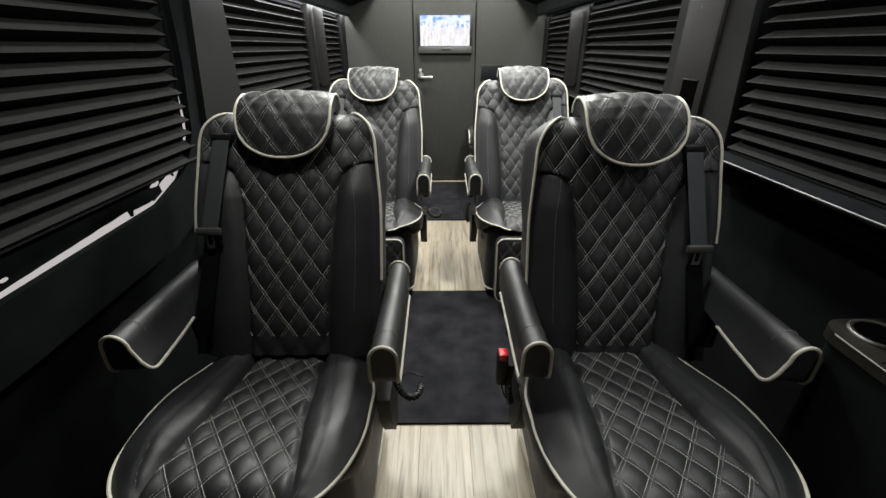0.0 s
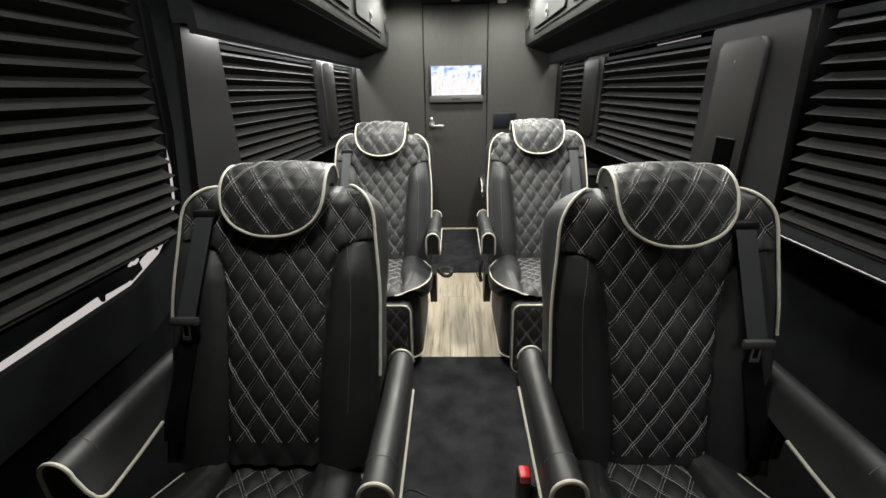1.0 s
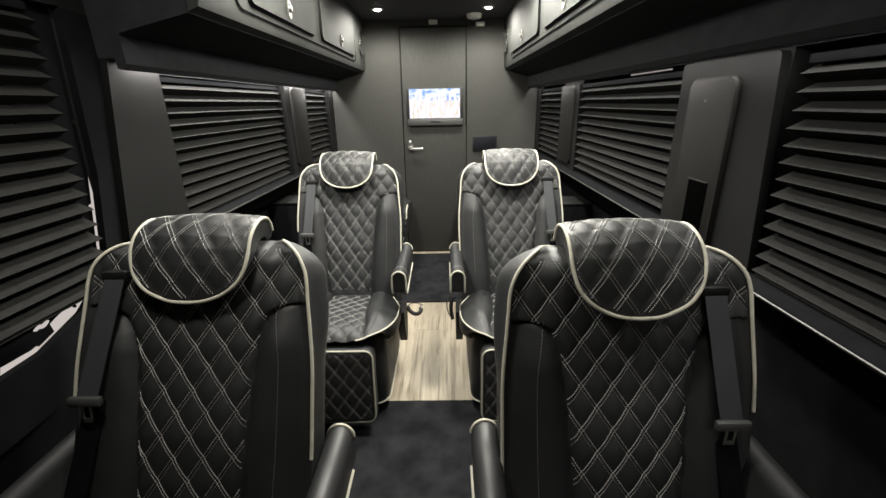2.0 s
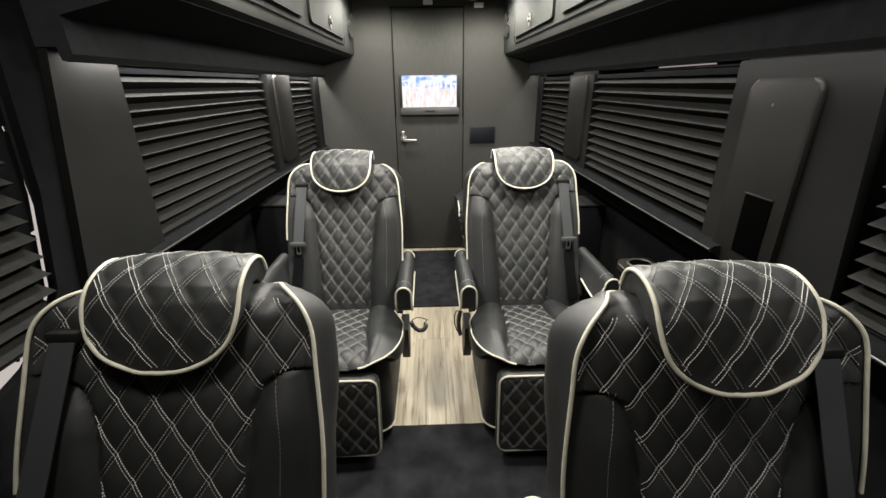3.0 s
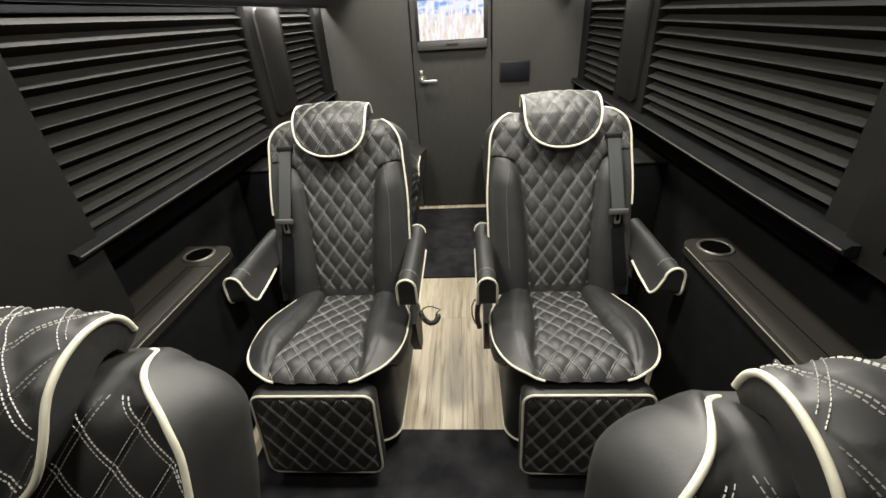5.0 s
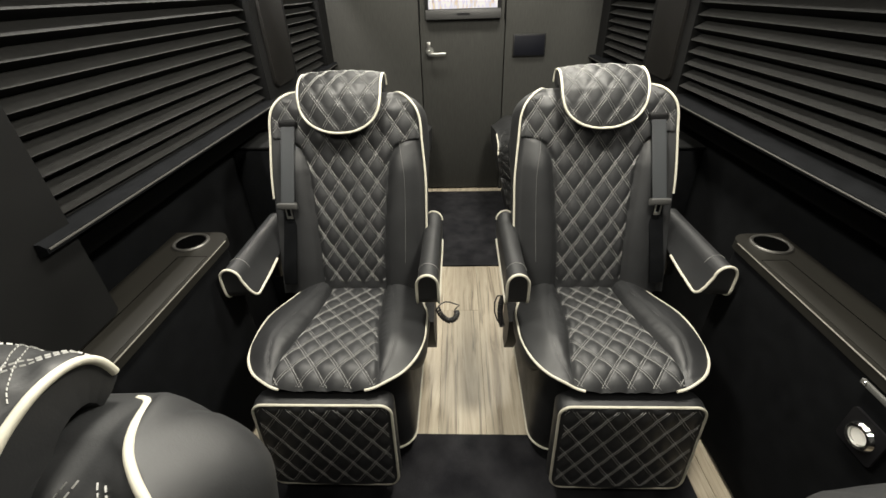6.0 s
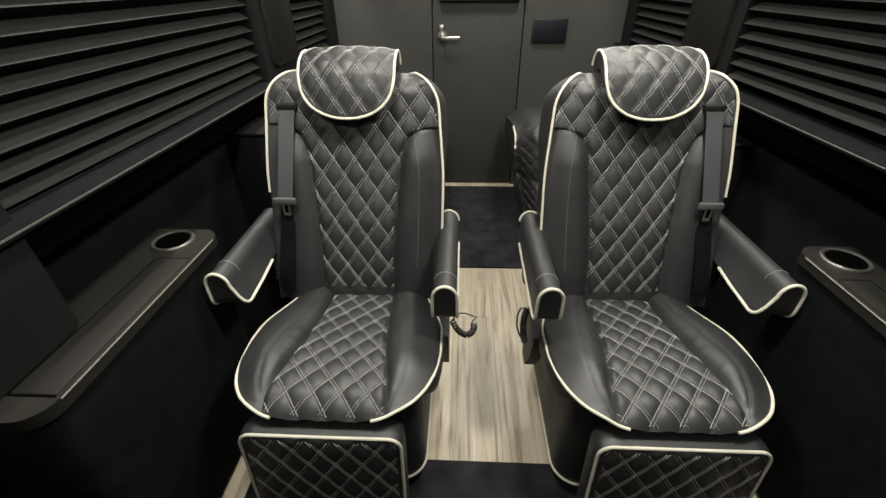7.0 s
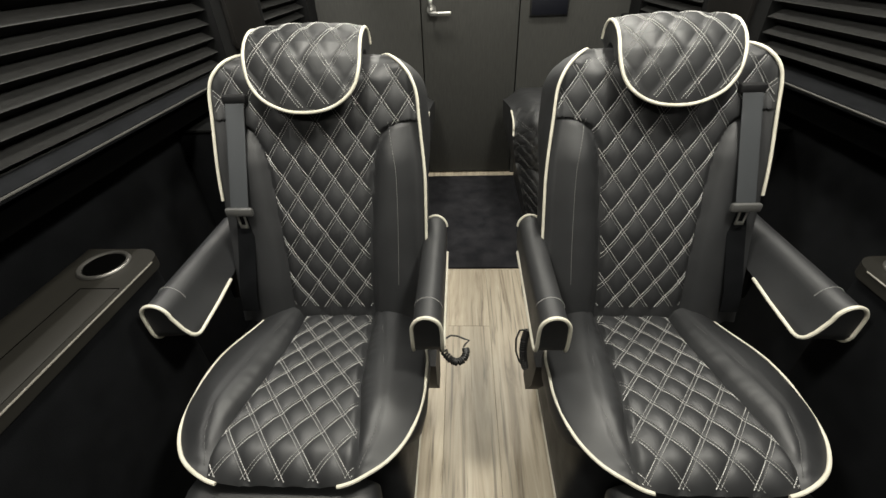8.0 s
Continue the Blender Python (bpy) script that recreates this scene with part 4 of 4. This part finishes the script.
def seat_point(x, y, quilt=True):
    w = seat_half(y)
    u = min(abs(x) / w, 1.0)
    inner = seat_quilt_half(y)
    ax = abs(x)
    yf = seat_front(x / w)
    d = max(y - yf, 0)
    z = 0.462 - 0.055 * smoothstep(0.05, 0.52, y)
    t = min(max((ax - inner) / (w - inner), 0), 1)
    z += 0.031 * max(0, math.sin(math.pi * t ** 0.80)) ** 0.85 * smoothstep(0, 0.15, d)
    z += 0.008 * (1 - u * u)
    z -= 0.006 * math.exp(-((ax - inner) / 0.007) ** 2)
    z -= 0.0036 * math.exp(-((ax - seat_seam(y)) / 0.0045) ** 2) * smoothstep(0.0, 0.05, d)
    # small gathers in the leather beside the quilting
    z += 0.0010 * math.sin(y * 210 + 3 * math.sin(y * 37)) * math.exp(-((ax - inner - 0.016) / 0.012) ** 2) * (ax > inner)
    # the front edge rolls over
    roll = max(0, 1 - d / 0.075)
    z -= (0.026 * (1 - smoothstep(0.30, 0.72, u)) + 0.010) * roll ** 2.2
    if quilt and ax < inner:
        edge = min(1, (inner - ax) / 0.012)
        z += 0.0085 * puff(x, y, SEAT_W, SEAT_H) * max(edge, 0)
    return Vector((x, y, z))


def make_cushion(seat):
    bm = bmesh.new()

    def at(u, v):
        yf = seat_front(abs(u) * 0.53 / 0.6 if abs(u) < 0.6 else 0.53 + 0.47 * (abs(u) - 0.6) / 0.4)
        y = yf + v ** 1.15 * (0.54 - yf)
        # a row of vertices follows the seam between quilting and bolster
        w, inner, a = seat_half(y), seat_quilt_half(y), abs(u)
        x = inner * a / 0.6 if a < 0.6 else inner + (w - inner) * (a - 0.6) / 0.4
        return seat_point(math.copysign(x, u), y)

    rows = grid_surface(bm, at, 90, 80)
    ring = outline(rows)
    out = outward(ring, (0, 1))
    rims = [v.co.copy() for v in ring]
    front_share = [1 - smoothstep(0.0, 0.14, r.y) for r in rims]
    steps = [lambda c, i, o=o, k=k: rims[i] + out[i] * o + Vector((0, k * 0.6 * front_share[i], -k * (1 - 0.7 * front_share[i]))) for o, k in ((0.003, 0.006), (0.006, 0.03), (0.002, 0.065), (-0.02, 0.09), (-0.06, 0.10))]
    last = skirt(bm, ring, steps)
    bm.faces.new(last[::-1])
    c = part("seat_cushion", bm, leather, seat, "black quilted leather seat cushion with side bolsters")
    nb = 91
    right = rims[nb - 1: nb - 1 + 66]
    left = rims[nb + 79 + 90:][14:]
    front = rims[:nb]
    lead = [p + Vector((0, -0.003, 0.001)) for p in front]
    p1 = thin_out(left + lead[:24], 0.007)
    p2 = thin_out(lead[67:] + right, 0.007)
    for line in (p1, p2):
        part("piping", tube(smoothed(line, 4), 0.0038, 8), pipe_mat, c, "cream piping")

    def mask(x, y):
        return abs(x) < seat_quilt_half(y) - 0.003 and y > seat_front(x / seat_half(y)) + 0.006 and y < 0.50

    sets = [stitches(lambda x, y: seat_point(x, y), mask, (-0.2, 0.2), (-0.07, 0.52), SEAT_W, SEAT_H, 1)]
    for s in (-1, 1):
        line = [(s * seat_seam(y), y) for y in [0.015 + 0.02 * k for k in range(22)]]
        part_data("bolster_seam", *seam(lambda x, y: seat_point(x, y), line), darkened_thread, c)
    part_data("stitching", *join_data(*sets), thread, c, "pale grey double stitching")
    return c


# legrest, folded down in front
def make_legrest(seat):
    x0, x1, z0, z1 = -0.191, 0.191, 0.078, 0.405
    yt, lean = -0.032, 0.09      # the foot of the pad stands further forward

    def face(x, z, quilt=True):
        y = yt - lean * (z1 - z) - 0.006 * (1 - (x / x1) ** 2)
        if quilt:
            edge = min(1, max(0, min(x1 - abs(x), z - z0, z1 - z) / 0.015))
            y -= 0.007 * puff(x, z, DW, DH) * edge
        return Vector((x, y, z))

    bm = bmesh.new()
    loop = rounded_loop(x0, x1, z0, z1, 0.035, 8)

    def at(u, v):
        z = z0 + v * (z1 - z0)
        r = 0.035
        dz = min(z - z0, z1 - z)
        cut = r - math.sqrt(max(0, r * r - (r - dz) ** 2)) if dz < r else 0
        return face(u * (x1 - cut), z)

    rows = grid_surface(bm, at, 60, 44)
    ring = outline(rows)
    rims = [v.co.copy() for v in ring]
    out = outward(ring, (0, 2))
    steps = [lambda c, i, o=o, k=k: rims[i] + out[i] * o + Vector((0, k, 0)) for o, k in ((0.004, 0.008), (0.006, 0.03), (0.0, 0.055), (-0.03, 0.06))]
    last = skirt(bm, ring, steps)
    bm.faces.new(last[::-1])
    f = part("legrest", bm, leather, seat, "black quilted legrest pad with cream piping")
    part("piping", tube([face(x, z, False) for x, z in loop], 0.0040, 8, True), pipe_mat, f, "cream piping")
    part_data("stitching", *stitches(lambda x, z: face(x, z), lambda x, z: abs(x) < x1 - 0.012 and z0 + 0.012 < z < z1 - 0.010, (x0, x1), (z0, z1), DW, DH, 1), thread, f, "pale grey double stitching")


def make_armrest(seat, x, y0, facing, name_label):
    """A padded arm, open-ended arch in section, with piping round its front and lower edges. facing: the aisle's side.
    The seat-facing side of a wall-side arm flares out towards its lower edge."""
    bm = bmesh.new()
    w, top, low, y1 = 0.031, 0.645, 0.530, 0.63
    sec = []
    for k in range(13):
        t = math.pi * k / 12
        sec.append((w * math.cos(t), top - 0.036 + 0.036 * math.sin(t)))
    legs = (0.592, 0.575, 0.560, 0.545)
    half = [(w, low)] + [(w, z) for z in legs[::-1]] + sec + [(-w, z) for z in legs] + [(-w, low)]
    ys = [y0 + d for d in (0, 0.004, 0.012, 0.02, 0.035, 0.05, 0.075, 0.10, 0.14, 0.25)] + [y1]

    def flared(s):
        return s * x < 0 and x * facing < 0

    def edge(s, y):
        # the lower front corner is rounded and the lower edge climbs to the back
        d = y - y0
        lift = 0.030 * (1 - math.sqrt(max(0, 1 - (max(0, 0.03 - d) / 0.03) ** 2)))
        if flared(s):
            return low + 0.010 + 0.9 * lift + 0.020 * max(0, d - 0.03) / 0.23
        return low + lift + 0.018 * max(0, d - 0.05) / 0.3

    def wide(s, z, y):
        if not flared(s):
            return s
        out = min(max((0.618 - z) / 0.07, 0), 1) ** 1.4 * 0.028
        return s + math.copysign(out, s)

    rings = []
    for y in ys:
        g = 0.996 if y > y0 else 0.95
        ring = []
        for k, (px, z) in enumerate(half):
            if k <= 4 or k >= len(half) - 5:
                rank = min(k, len(half) - 1 - k)
                z = max(z, edge(px, y) + 0.002 * rank)
            elif y == y0:
                z = top - (top - z) * g
            ring.append(bm.verts.new((x + wide(px, z, y) * g, y, z)))
        rings.append(ring)
    n = len(half)
    for a, b in zip(rings, rings[1:]):
        for k in range(n):
            bm.faces.new((a[k], a[(k + 1) % n], b[(k + 1) % n], b[k]))
    bm.faces.new(rings[0])
    bm.faces.new(rings[-1][::-1])
    a = part("armrest", bm, leather, seat, name_label)

    def hem(s):
        reach = 0.36 if x * facing > 0 and s * x > 0 else 0.20
        run = [y0 + reach - 0.02 * k for k in range(int(reach / 0.02) - 1)] + [y0 + 0.03, y0 + 0.02, y0 + 0.012, y0 + 0.006, y0 + 0.002]
        pts = [Vector((x + wide(s * (w + 0.001), edge(s, y), y), y, edge(s, y))) for y in run]
        last = pts[-1].z
        return pts + [Vector((x + wide(s * (w + 0.001), z, y0), y0 - 0.001, z)) for z in legs[::-1] if z > last + 0.004]

    arch = [Vector((x + px * 1.01, y0 - 0.001, z + 0.001)) for px, z in sec]
    part("piping", tube(hem(1) + arch + hem(-1)[::-1], 0.0042, 8), pipe_mat, a, "cream piping")
    if x * facing > 0:
        part("rear_piping", tube([Vector((x + px * 1.01, y1 - 0.004, z + 0.001)) for px, z in sec], 0.0040, 8), pipe_mat, a, "cream piping")
    line = lambda p, q: Vector((x + (w + 0.0005) * math.cos(p), y0 + 0.062 + q, top - 0.036 + 0.0365 * math.sin(p)))
    part_data("stitching", *seam(line, [(0.15 + k * 0.15, 0.0) for k in range(19)], -1), thread, a)
    add = bmesh.new()
    add_box(add, x - 0.014, x + 0.014, 0.34, 0.60, 0.52, 0.60, 0.008)
    add_box(add, x - 0.014, x + 0.014, 0.53, 0.58, 0.42, 0.56, 0.006)
    part("arm_bracket", add, plastic, a, "black plastic arm bracket")
    return a


def coil_cord(path, turns, radius, thick):
    pts = [Vector(p) for p in path]
    dense = []
    n = turns * 9
    for i in range(n + 1):
        t = i / n * (len(pts) - 1)
        k = min(int(t), len(pts) - 2)
        c = pts[k].lerp(pts[k + 1], t - k)
        d = (pts[k + 1] - pts[k]).normalized()
        s = Vector((0.3, 0.2, 1)).cross(d).normalized()
        r = d.cross(s)
        a = i / 9 * math.tau
        dense.append(c + radius * (math.cos(a) * s + math.sin(a) * r))
    return tube(dense, thick, 5)


def captains_chair(aisle, at, label, red_buckle=False):
    """aisle: +1 where the aisle lies on the chair's +x side."""
    seat = base_of("captains_chair", at, label, "seat", "captain's chairs")
    back = make_backrest(seat, aisle)
    tip = aisle * radians(1.1)      # the backrest tips a little towards the aisle
    back.location = (-0.62 * math.sin(tip), 0, 0.028)
    back.rotation_euler = (0, tip, 0)
    make_headrest(seat).location = (aisle * 0.004, 0, 0.016)
    make_cushion(seat).location = (aisle * 0.008, 0, 0)
    make_legrest(seat)
    make_armrest(seat, aisle * 0.283, 0.225, aisle, "black leather aisle-side armrest")
    make_armrest(seat, -aisle * 0.318, 0.258, aisle, "black leather wall-side armrest")
    # base with a piped lower edge
    bm = bmesh.new()
    loop = [(x, y) for x, y in rounded_loop(-0.228, 0.228, 0.06, 0.60, 0.07, 8)]
    levels = [(0.93, 0.05), (1.0, 0.07), (1.015, 0.12), (1.0, 0.30), (0.97, 0.40)]
    rings = [[bm.verts.new((x * s, 0.33 + (y - 0.33) * s, z)) for x, y in loop] for s, z in levels]
    for a, b in zip(rings, rings[1:]):
        for k in range(len(loop)):
            bm.faces.new((a[k], a[(k + 1) % len(loop)], b[(k + 1) % len(loop)], b[k]))
    bm.faces.new(rings[0][::-1])
    bm.faces.new(rings[-1])
    base = part("seat_base", bm, leather, seat, "black leather seat base skirt")
    pts = [(x * 1.004, 0.33 + (y - 0.33) * 1.004, 0.068) for x, y in loop]
    part("piping", tube(pts, 0.004, 6, True), pipe_mat, base, "cream piping")
    part("pedestal", box(-0.19, 0.19, 0.14, 0.56, 0.0, 0.06, 0.01), plastic, seat, "black steel pedestal")
    # lap and shoulder belt on the wall side
    o = -aisle
    bx = o * 0.182
    z_top, z_low = 0.972, 0.740
    bm = bmesh.new()
    rows = []
    for k in range(13):
        z = z_top + (z_low - z_top) * k / 12
        a, b = back_point(bx, z_top, False).y - 0.012, back_point(bx, z_low, False).y - 0.020
        y = min(a + (b - a) * k / 12, min(back_point(bx + s * 0.02, z, False).y for s in (-1, 0, 1)) - 0.010)
        xx = bx + o * 0.020 * k / 12
        rows.append([bm.verts.new((xx + s * 0.0225, y + d, z)) for s, d in ((-1, 0), (-0.5, -0.001), (0, 0.0005), (0.5, -0.001), (1, 0), (1, 0.0025), (-1, 0.0025))])
    for a, b in zip(rows, rows[1:]):
        for k in range(7):
            bm.faces.new((a[k], a[(k + 1) % 7], b[(k + 1) % 7], b[k]))
    bm.faces.new(rows[0])
    bm.faces.new(rows[-1][::-1])
    belt = part("seat_belt", bm, belt_mat, seat, "grey seat belt hanging down the backrest")
    yt = back_point(bx, 0.975, False).y
    belt.location = (0, -0.011, 0)
    part("belt_guide", box(bx - 0.030, bx + 0.030, yt - 0.024, yt + 0.01, 0.968, 0.990, 0.006), plastic, seat, "black belt slot")
    yl = back_point(bx, z_low, False).y - 0.024
    xl = bx + o * 0.020
    tongue = part("tongue", box(xl - 0.035, xl + 0.035, yl - 0.008, yl + 0.006, z_low - 0.018, z_low + 0.004, 0.005), grey_plastic, belt, "grey belt tongue")
    bm = bmesh.new()
    add_box(bm, xl - 0.011, xl - 0.006, yl - 0.003, yl, z_low - 0.055, z_low - 0.018, 0.001)
    add_box(bm, xl + 0.006, xl + 0.011, yl - 0.003, yl, z_low - 0.055, z_low - 0.018, 0.001)
    add_box(bm, xl - 0.011, xl + 0.011, yl - 0.003, yl, z_low - 0.055, z_low - 0.045, 0.001)
    part("steel_latch", bm, satin, tongue, "steel belt latch")
    bm = bmesh.new()
    rows = []
    for k in range(9):
        z = z_low - 0.02 - 0.27 * k / 8
        y = back_point(bx, max(z, 0.5), False).y - 0.004 - 0.02 * k / 8
        xx = xl + o * 0.03 * k / 8
        rows.append([bm.verts.new((xx + s * 0.023, y + d, z)) for s, d in ((-1, 0), (1, 0), (1, 0.0025), (-1, 0.0025))])
    for a, b in zip(rows, rows[1:]):
        for k in range(4):
            bm.faces.new((a[k], a[(k + 1) % 4], b[(k + 1) % 4], b[k]))
    bm.faces.new(rows[0])
    bm.faces.new(rows[-1][::-1])
    part("lap_belt", bm, soffit_mat, seat, "black lap belt")
    # controls and corded remote on the aisle side
    ax = aisle * 0.255
    bm = slab_yz(*sorted((ax, ax + aisle * 0.035)), [(0.30, 0.40), (0.44, 0.40), (0.46, 0.30), (0.43, 0.20), (0.38, 0.20), (0.32, 0.30)])
    part("control_housing", bm, plastic, seat, "black plastic seat control housing")
    cx = aisle * 0.30
    if aisle > 0:
        # a drooping loop: a thick coiled run below, a thin bare run above, meeting at a curled tip
        low = [(0.0, 0.375, 0.395), (0.012, 0.352, 0.385), (0.028, 0.338, 0.378), (0.045, 0.333, 0.375), (0.060, 0.342, 0.376), (0.068, 0.360, 0.380), (0.066, 0.372, 0.384)]
        bare = [(0.0, 0.378, 0.396), (0.010, 0.392, 0.400), (0.026, 0.402, 0.402), (0.044, 0.400, 0.402), (0.062, 0.392, 0.400), (0.076, 0.390, 0.396), (0.066, 0.382, 0.392), (0.060, 0.374, 0.388)]
    else:
        # hanging close to the housing
        low = [(0.004, 0.385, 0.440), (0.012, 0.372, 0.420), (0.015, 0.360, 0.395), (0.013, 0.352, 0.368), (0.006, 0.348, 0.338)]
        bare = [(0.004, 0.388, 0.441), (0.024, 0.384, 0.442), (0.034, 0.370, 0.424), (0.034, 0.355, 0.396), (0.024, 0.348, 0.364), (0.006, 0.348, 0.338)]
    cord = part("coiled_cord", coil_cord([(cx + aisle * p, y, z) for p, y, z in low], 18, 0.0075, 0.0034), rubber, seat, "black coiled remote cord")
    part("bare_cord", tube([(cx + aisle * p, y, z) for p, y, z in bare], 0.0026, 6), rubber, cord)
    if red_buckle:
        make_buckle(seat, aisle)
    return seat


def make_buckle(seat, aisle):
    x = aisle * 0.332
    b = part("belt_buckle", box(x - 0.014, x + 0.014, 0.36, 0.395, 0.39, 0.493, 0.005), plastic, seat, "black belt buckle")
    part("release_button", box(x - 0.0115, x + 0.0115, 0.354, 0.386, 0.480, 0.501, 0.004), red_plastic, b, "red release button")


LEFT_A, RIGHT_A = (-0.397, 1.975, 0), (0.434, 1.975, 0)
LEFT_B, RIGHT_B = (-0.450, 0.653, 0), (0.472, 0.653, 0)
chair_l = captains_chair(1, LEFT_A, "black quilted leather captain's chair with cream piping")
chair_r = captains_chair(-1, RIGHT_A, "black quilted leather captain's chair with cream piping")
front_l = copy_thing(chair_l, pose(*LEFT_B))
front_r = copy_thing(chair_r, pose(*RIGHT_B))
make_buckle(front_r, -1)
# the front pair stands a little apart: arms further forward, cushions drawn out, and one back reclined further
recline = Matrix.Translation((-0.010, 0.50, 0.492)) @ Matrix.Rotation(radians(-9), 4, "X") @ Matrix.Translation((0, -0.50, -0.45))
for chair, aisle in ((front_l, 1), (front_r, -1)):
    for o in chair.children:
        wall_side = o.bound_box[0][0] * aisle < 0 and o.bound_box[6][0] * aisle < 0
        if o.name.startswith("armrest") and wall_side:
            o.location = (0.004, -0.005, 0) if aisle > 0 else (-0.024, -0.055, 0)
        elif o.name.startswith("armrest"):
            o.location = (0.012, 0.0, -0.010) if aisle > 0 else (0, 0, 0)
        if o.name.startswith("seat_cushion"):
            o.location = (-0.012, -0.015, -0.008) if aisle > 0 else (-0.022, -0.055, 0)
            o.scale = (1.0, 1.06, 1.0) if aisle > 0 else (1.0, 1.10, 1.0)
        if o.name.startswith("legrest"):
            o.location = (0, 0.06, -0.07)
        if o.name.startswith("headrest"):
            o.location = (-0.012, 0.095, 0.003) if aisle > 0 else (0.010, 0, 0.003)
        if o.name.startswith("backrest"):
            o.location = (0, 0, 0.012) if aisle > 0 else (0.010, 0, 0.020)
            o.rotation_euler = (0, 0, 0)
        if aisle > 0 and o.name.startswith(("backrest", "seat_belt", "belt_guide", "lap_belt")):
            o.matrix_basis = recline @ o.matrix_basis


# ---- folded rear bench, either side of the bulkhead door ----
def rear_bench(side, x_in, label):
    b = base_of("folded_bench", (0, 0, 0), label, "bench", "rear bench halves")
    x0, x1 = sorted((x_in, side * 0.86))
    half = (x1 - x0) / 2
    mid = (x0 + x1) / 2

    inward = -side

    def face(x, q):
        # two rolls, one above the other; the corner beside the door is rounded
        y = 3.46 - 0.035 * abs(math.sin(math.pi * min(q, 0.72) / 0.36)) ** 0.7 + 0.16 * smoothstep(0.62, 0.78, q)
        z = 0.05 + min(q, 0.66) * 0.91 + 0.03 * smoothstep(0.6, 0.76, q)
        edge = (x * inward + half)
        near = 2 * half - edge
        y += 0.10 * (1 - smoothstep(0.0, 0.11, near)) ** 1.6
        h = 0.010 * puff(x, q, 0.065, 0.075)
        xx = x - inward * 0.09 * (1 - smoothstep(0.0, 0.55, q)) * (edge / (2 * half))
        z -= 0.07 * (1 - smoothstep(0.0, 0.12, near)) ** 1.5 * smoothstep(0.45, 0.7, q)
        return Vector((mid + xx, y - h, z))

    bm = bmesh.new()
    rows = grid_surface(bm, lambda u, v: face(u * half, v * 0.74), 70, 80)
    ring = outline(rows)
    rims = [v.co.copy() for v in ring]
    last = skirt(bm, ring, [lambda c, i, k=k: Vector((rims[i].x, rims[i].y + (4.10 - rims[i].y) * k, rims[i].z * (1 - 0.12 * k))) for k in (0.3, 0.7, 1.0)])
    bm.faces.new(last[::-1])
    body = part("cushion", bm, leather, b, "black quilted leather cushion")
    x_edge = -half if side > 0 else half
    bm = tube([face(x_edge, 0.02 * k) for k in range(28, 37)], 0.0045, 8)
    part("piping", bm, pipe_mat, body, "cream piping")
    # same thread as the chairs, coloured darker to stand for shade on the bench
    part_data("stitching", *stitches(lambda x, q: face(x, q), lambda x, q: abs(x) < half - 0.01 and q < 0.72, (-half, half), (0.0, 0.74), 0.065, 0.075), darkened_thread, body, "dark grey double stitching")
    part("plinth", box(*sorted((x_in + side * 0.14, side * 0.84)), 3.58, 4.08, 0.0, 0.10, 0.008), plastic, b, "black plinth")


rear_bench(-1, -0.200, "folded black quilted leather bench beside the bulkhead door")
rear_bench(1, 0.205, "folded black quilted leather bench beside the bulkhead door")


# ---- floor mats and oak planks ----
def floor_mat(y0, y1, label, half=0.70):
    bm = bmesh.new()
    nx, ny = 70, int((y1 - y0) / 0.02)
    n = noise

    def at(u, v):
        x, y = u * half, y0 + v * (y1 - y0)
        return Vector((x, y, 0.009 + 0.0016 * n.noise(Vector((x * 40, y * 40, 0))) + 0.0012 * n.noise(Vector((x * 9, y * 9, 3)))))

    rows = grid_surface(bm, at, nx, ny)
    ring = outline(rows)
    rims = [v.co.copy() for v in ring]
    last = skirt(bm, ring, [lambda c, i: Vector((rims[i].x, rims[i].y, 0.0))])
    bm.faces.new(last[::-1])
    t = thing("floor_mat", bm, carpet_mat, label, "floor mat", "floor mats")
    return t


floor_mat(1.225, 2.125, "black plush floor mat lying on oak planks")
floor_mat(3.177, 4.185, "black plush floor mat in front of a bulkhead door", 0.66)

PLANK = 0.172
plank_mesh = {}


def plank(length):
    key = round(length, 3)
    if key not in plank_mesh:
        bm = box(-PLANK / 2 + 0.0003, PLANK / 2 - 0.0003, -length / 2 + 0.0003, length / 2 - 0.0003, -0.013, 0.0, 0.0008, 1)
        me = bpy.data.meshes.new("plank")
        bmesh.ops.recalc_face_normals(bm, faces=bm.faces[:])
        bm.to_mesh(me)
        bm.free()
        me.materials.append(wood)
        plank_mesh[key] = me
    return plank_mesh[key]


STARTS = [0.828, 0.84, 0.1, 0.62, 0.28, 0.75, 0.80, 0.98]
for row in range(-5, 7):
    cx = 0.072 + (row + 0.5) * PLANK
    if abs(cx) + PLANK / 2 > 1.04:
        continue
    # joints: one falls at y = 2.80 in the row beside the aisle's middle
    y = FRONT - 1.22 + ((2.80 - FRONT) % 1.22 if row == -1 else STARTS[row % 8] * 1.22)
    while y < REAR + 0.05:
        a, b = max(y, FRONT), min(y + 1.22, REAR + 0.05)
        if b - a > 0.05:
            o = new("plank", plank(b - a))
            o.parent = floor
            o.location = (cx, (a + b) / 2, 0)
        y += 1.22
